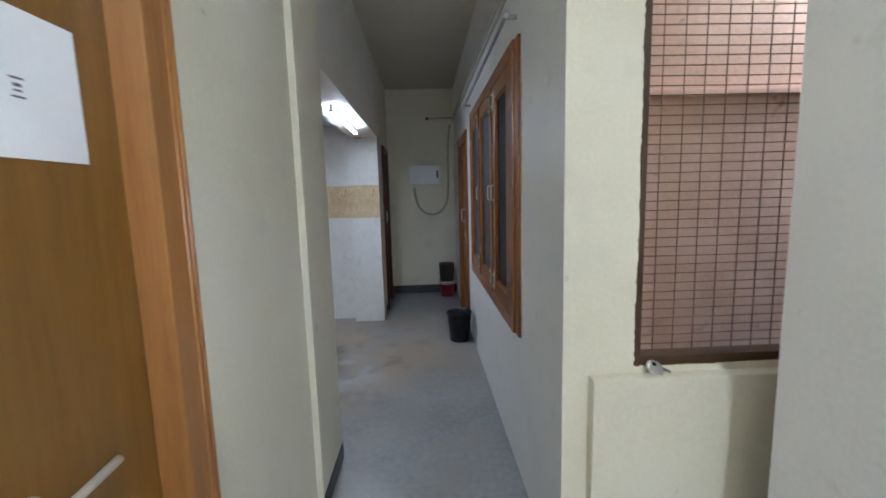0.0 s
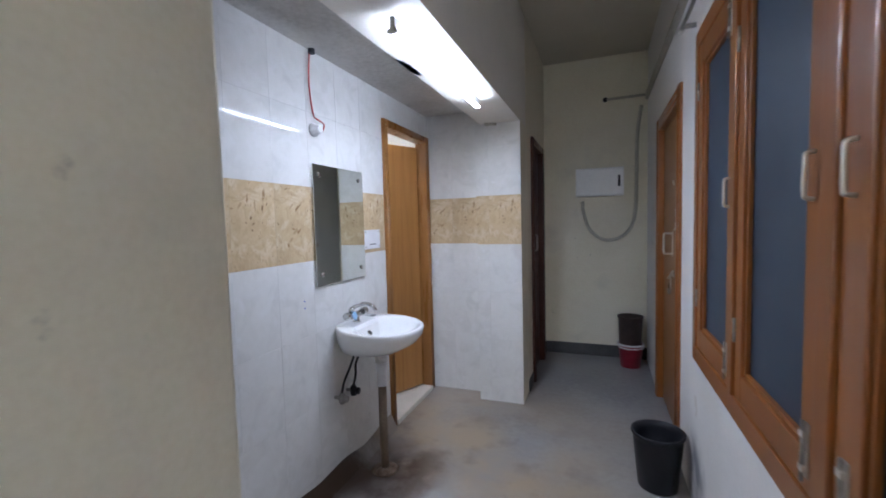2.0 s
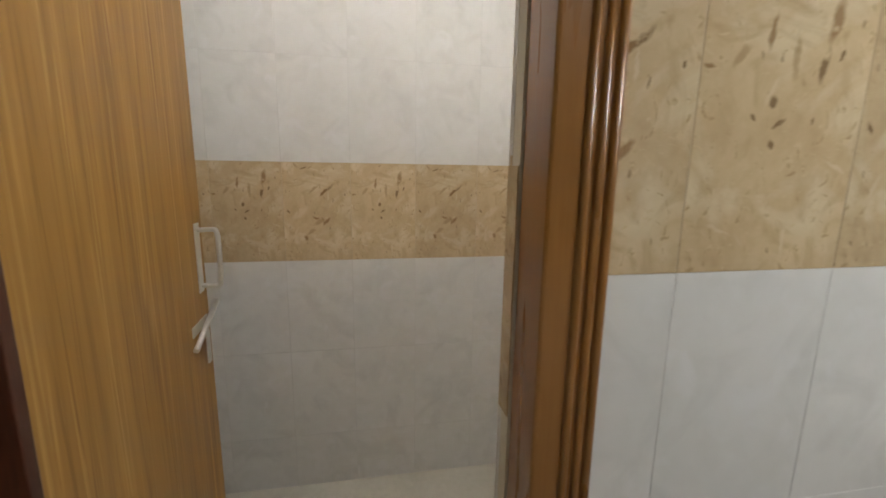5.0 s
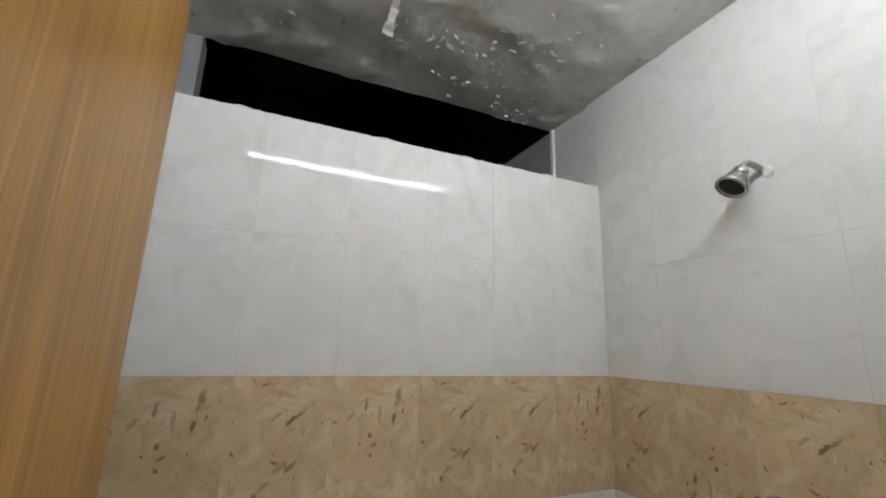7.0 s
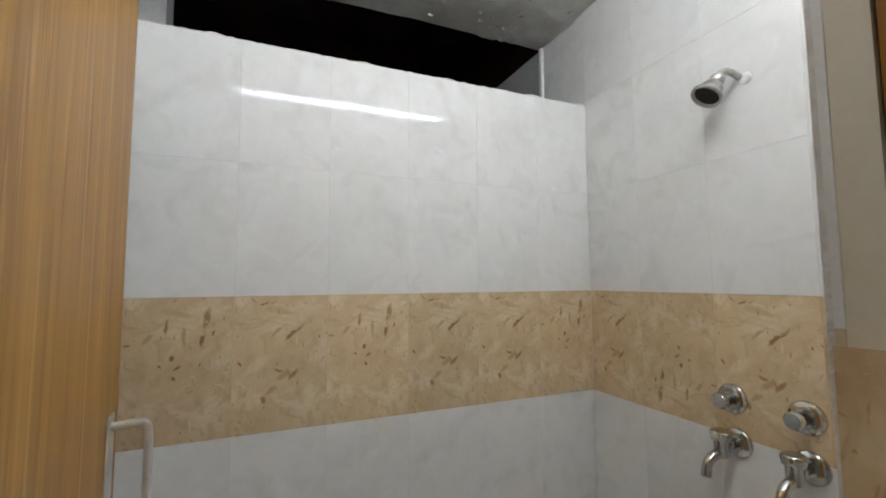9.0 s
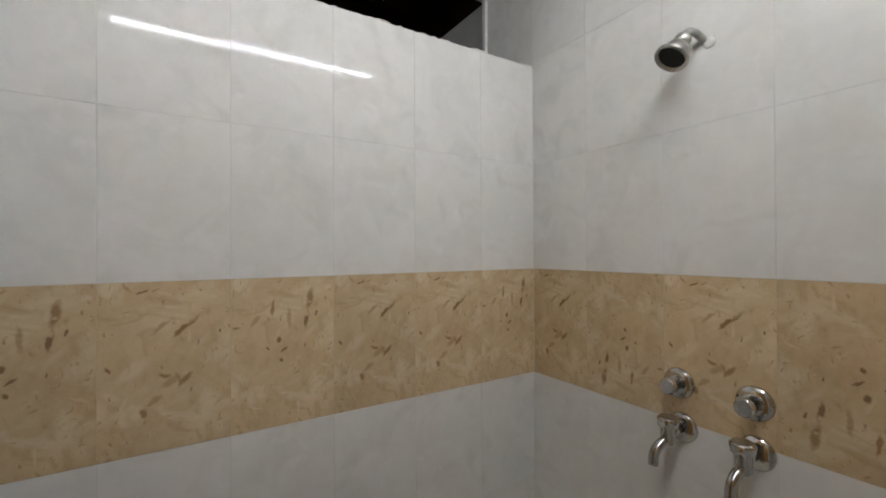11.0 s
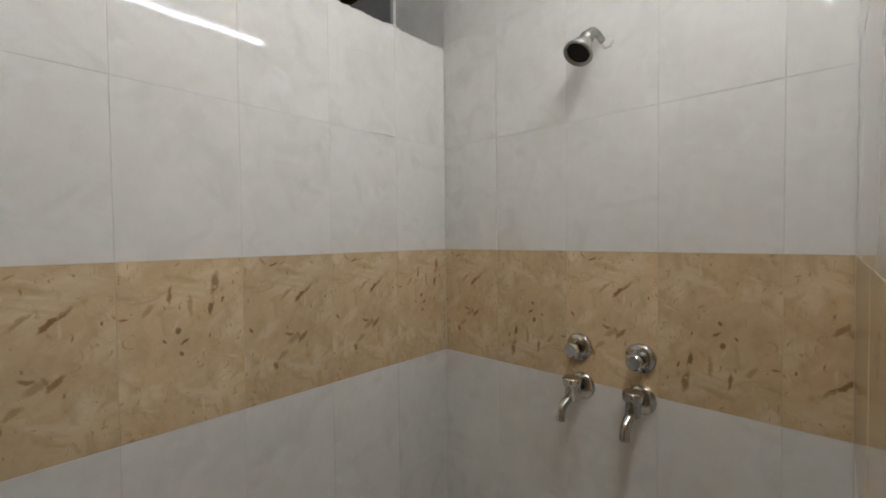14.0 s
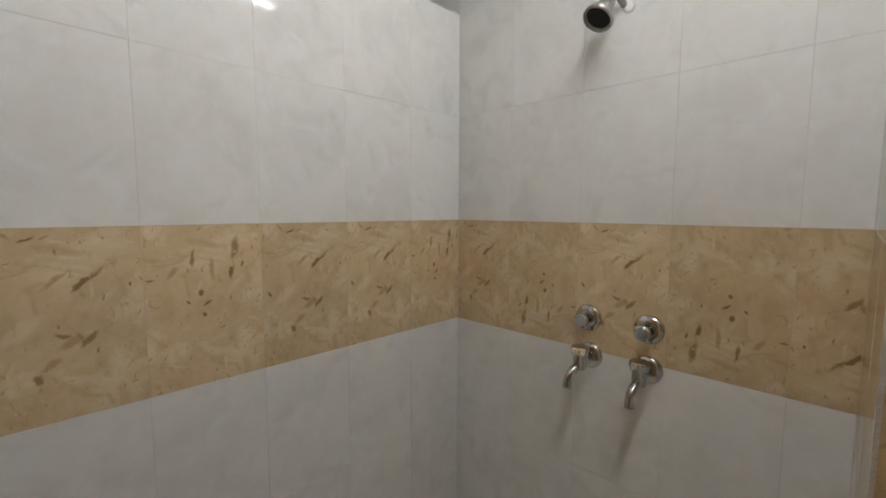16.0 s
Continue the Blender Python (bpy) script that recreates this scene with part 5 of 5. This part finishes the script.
rose = part("rose", lathe([(0.017, 0.010), (0.018, 0.018), (0.029, 0.024), (0.034, 0.036), (0.036, 0.050), (0.040, 0.058), (0.049, 0.066), (0.050, 0.072), (0.048, 0.077), (0.042, 0.077), (0.036, 0.060)], 28, aim, close=False), STEEL, shower)
part("mouth", lathe([(0.040, 0.066), (0.040, 0.068)], 24, aim), BLACK_HOLE, rose, "black open mouth of the rose")
part("plaster_patch", lathe([(0.023, 0.0), (0.017, 0.004), (0.010, 0.006)], 6, Matrix.Translation((-2.068, Y1, 1.965)) @ Matrix.Rotation(radians(90), 4, "X")), FLAKE, shower, "broken white plaster round the arm")
shower.scale = (0.79, 0.79, 0.79)
shower.location += Vector((-0.021, 0.0, -0.003))


def valve(x, z, turn):
    ob = thing("stop_valve", (x, Y1, z), "chrome concealed stop valve with a round flange", "valve", "stop valves")
    m = Matrix.Translation((x, Y1, z)) @ Matrix.Rotation(radians(90), 4, "X")
    part("flange", lathe([(0.039, 0.0), (0.039, 0.004), (0.036, 0.009), (0.022, 0.012), (0.018, 0.012)], 28, m), CHROME, ob)
    part("spindle", lathe([(0.014, 0.010), (0.014, 0.034), (0.019, 0.037), (0.021, 0.055), (0.017, 0.060)], 18, m @ Matrix.Rotation(radians(turn), 4, "Z")), CHROME, ob)


def bib_tap(x, z, angle):
    ob = thing("bib_tap", (x, Y1, z), "chrome bib tap with a round wall flange", "tap", "bib taps")
    m = Matrix.Translation((x, Y1, z)) @ Matrix.Rotation(radians(90), 4, "X")
    part("flange", lathe([(0.038, 0.0), (0.038, 0.004), (0.034, 0.009), (0.014, 0.012)], 28, m), CHROME, ob)
    part("neck", pipe([(x, Y1 - 0.008, z), (x, Y1 - 0.062, z)], 0.012, 14), CHROME, ob)
    part("body", lathe([(0.014, -0.026), (0.018, -0.022), (0.018, 0.014), (0.024, 0.018), (0.026, 0.036), (0.021, 0.041)], 18, Matrix.Translation((x, Y1 - 0.066, z))), CHROME, ob)
    s = math.sin(radians(angle))
    part("spout", pipe(curve([(x, Y1 - 0.067, z - 0.014), (x - 0.010 * s, Y1 - 0.09, z - 0.022), (x - 0.022 * s, Y1 - 0.108, z - 0.042), (x - 0.024 * s, Y1 - 0.112, z - 0.070)], 5), 0.012, 12), CHROME, ob)


valve(-2.171, 1.116, 0)
valve(-2.002, 1.114, 40)
bib_tap(-2.163, 1.005, 30)
bib_tap(-2.000, 1.004, 10)

CLUSTERS = ((-2.71, 2.89, 0.025, 14, 0.014), (-2.63, 3.05, 0.03, 14, 0.015), (-2.66, 3.22, 0.06, 14, 0.011), (-2.93, 3.50, 0.035, 30, 0.011), (-2.95, 3.58, 0.02, 14, 0.010),
            (-2.46, 3.50, 0.05, 16, 0.012), (-2.74, 2.46, 0.04, 8, 0.011), (-2.53, 2.73, 0.03, 10, 0.012), (-2.70, 3.40, 0.08, 22, 0.011), (-2.2, 2.9, 0.2, 16, 0.009),
            (-2.60, 2.90, 0.03, 8, 0.018), (-2.85, 3.15, 0.05, 12, 0.012), (-2.55, 3.35, 0.06, 10, 0.014))
rnd = random.Random(11)
specks = bmesh.new()
for cx, cy, spread, count, size in CLUSTERS:
    for k in range(count):
        x, y = cx + rnd.gauss(0, spread), cy + rnd.gauss(0, spread * 1.4)
        if not (-2.99 < x < -1.62 and 2.19 < y < 3.76):
            continue
        s, turn = size * rnd.uniform(0.35, 1.5), rnd.uniform(0, 6.3)
        ring = []
        for j in range(6):
            a = math.pi * 2 * j / 6
            r = s * rnd.uniform(0.5, 1.0)
            u, v = 1.3 * r * math.cos(a), 0.22 * r * math.sin(a)
            ring.append(specks.verts.new((x + u * math.cos(turn) - v * math.sin(turn), y + u * math.sin(turn) + v * math.cos(turn), ZS - 0.004 - rnd.uniform(0.0, 0.5) * s)))
        top = specks.verts.new((x, y, ZS + 0.004))
        low = specks.verts.new((x, y, ZS - 0.004 - 0.3 * s))
        for j in range(6):
            specks.faces.new((ring[j], ring[(j + 1) % 6], top))
            specks.faces.new((ring[(j + 1) % 6], ring[j], low))
curls = tagged(part("paint_flakes", specks, FLAKE_GREY), "small grey curls of peeling paint on the ceiling", "paint flakes", kind="stuff")
strip = thing("paint_flake", (-2.5, 2.85, ZS - 0.02), "long white paint flake hanging from the ceiling", "paint flake")
bm = bmesh.new()
last = None
for k in range(15):
    f = k / 14
    x, y = (-2.50, 2.850)[0] + ((-2.66, 2.858)[0] - (-2.50, 2.850)[0]) * f, (-2.50, 2.850)[1] + ((-2.66, 2.858)[1] - (-2.50, 2.850)[1]) * f
    w = 0.006 + 0.012 * f + 0.010 * noise.noise(Vector((f * 8, 2, 1)))
    z = ZS - 0.006 - 0.03 * f * f - 0.004 * noise.noise(Vector((f * 6, 5, 1)))
    ring = [bm.verts.new(q) for q in ((x, y - w, z), (x, y + w, z - 0.006), (x, y + w, z - 0.0045), (x, y - w, z + 0.0015))]
    if last:
        for j in range(4):
            bm.faces.new((last[j], last[(j + 1) % 4], ring[(j + 1) % 4], ring[j]))
    else:
        bm.faces.new(ring)
    last = ring
bm.faces.new(last[::-1])
part("flake", bm, FLAKE, strip)

# ---- tiles ----
tile_wall(basin_wall, 90, (XM - 0.008, 0, 0), 2.08, YN, 3.487, ROWS_OUT, 4, [(D1 + 0.002, D2 - 0.002, -1, DZ - 0.002), (T1 + 0.002, T2 - 0.002, -1, DZ - 0.002)])
tile_wall(north, 0, (0, YN + 0.008, 0), XM, -1.036, -1.036, ROWS_OUT, 4)
tile_wall(pier, 0, (0, YP + 0.008, 0), -1.032, XL - 0.001, -0.936, [*ROWS_OUT[:-1], ZB], 4)
tile_wall(partition, 90, (XB - 0.008, 0, 0), Y0, Y1, 2.786, ROWS_IN, 3, prints="ABABAAB")
tile_wall(shower_right, 0, (0, Y1 + 0.008, 0), XB, XI, -2.211, [*ROWS_IN[:-1], 2.144, ZS], 3, prints="AbAba")
tile_wall(shower_left, 180, (0, Y0 - 0.008, 0), -XI, -XB, 1.70, [*ROWS_IN[:-1], 2.144, ZS], 3)
tile_wall(basin_wall, -90, (XI + 0.008, 0, 0), -Y1, -Y0, -3.60, [*ROWS_IN[:-1], 2.144, ZS], 3, [(-D2 + 0.089, -D1 - 0.083, -1, DZ - 0.05)])
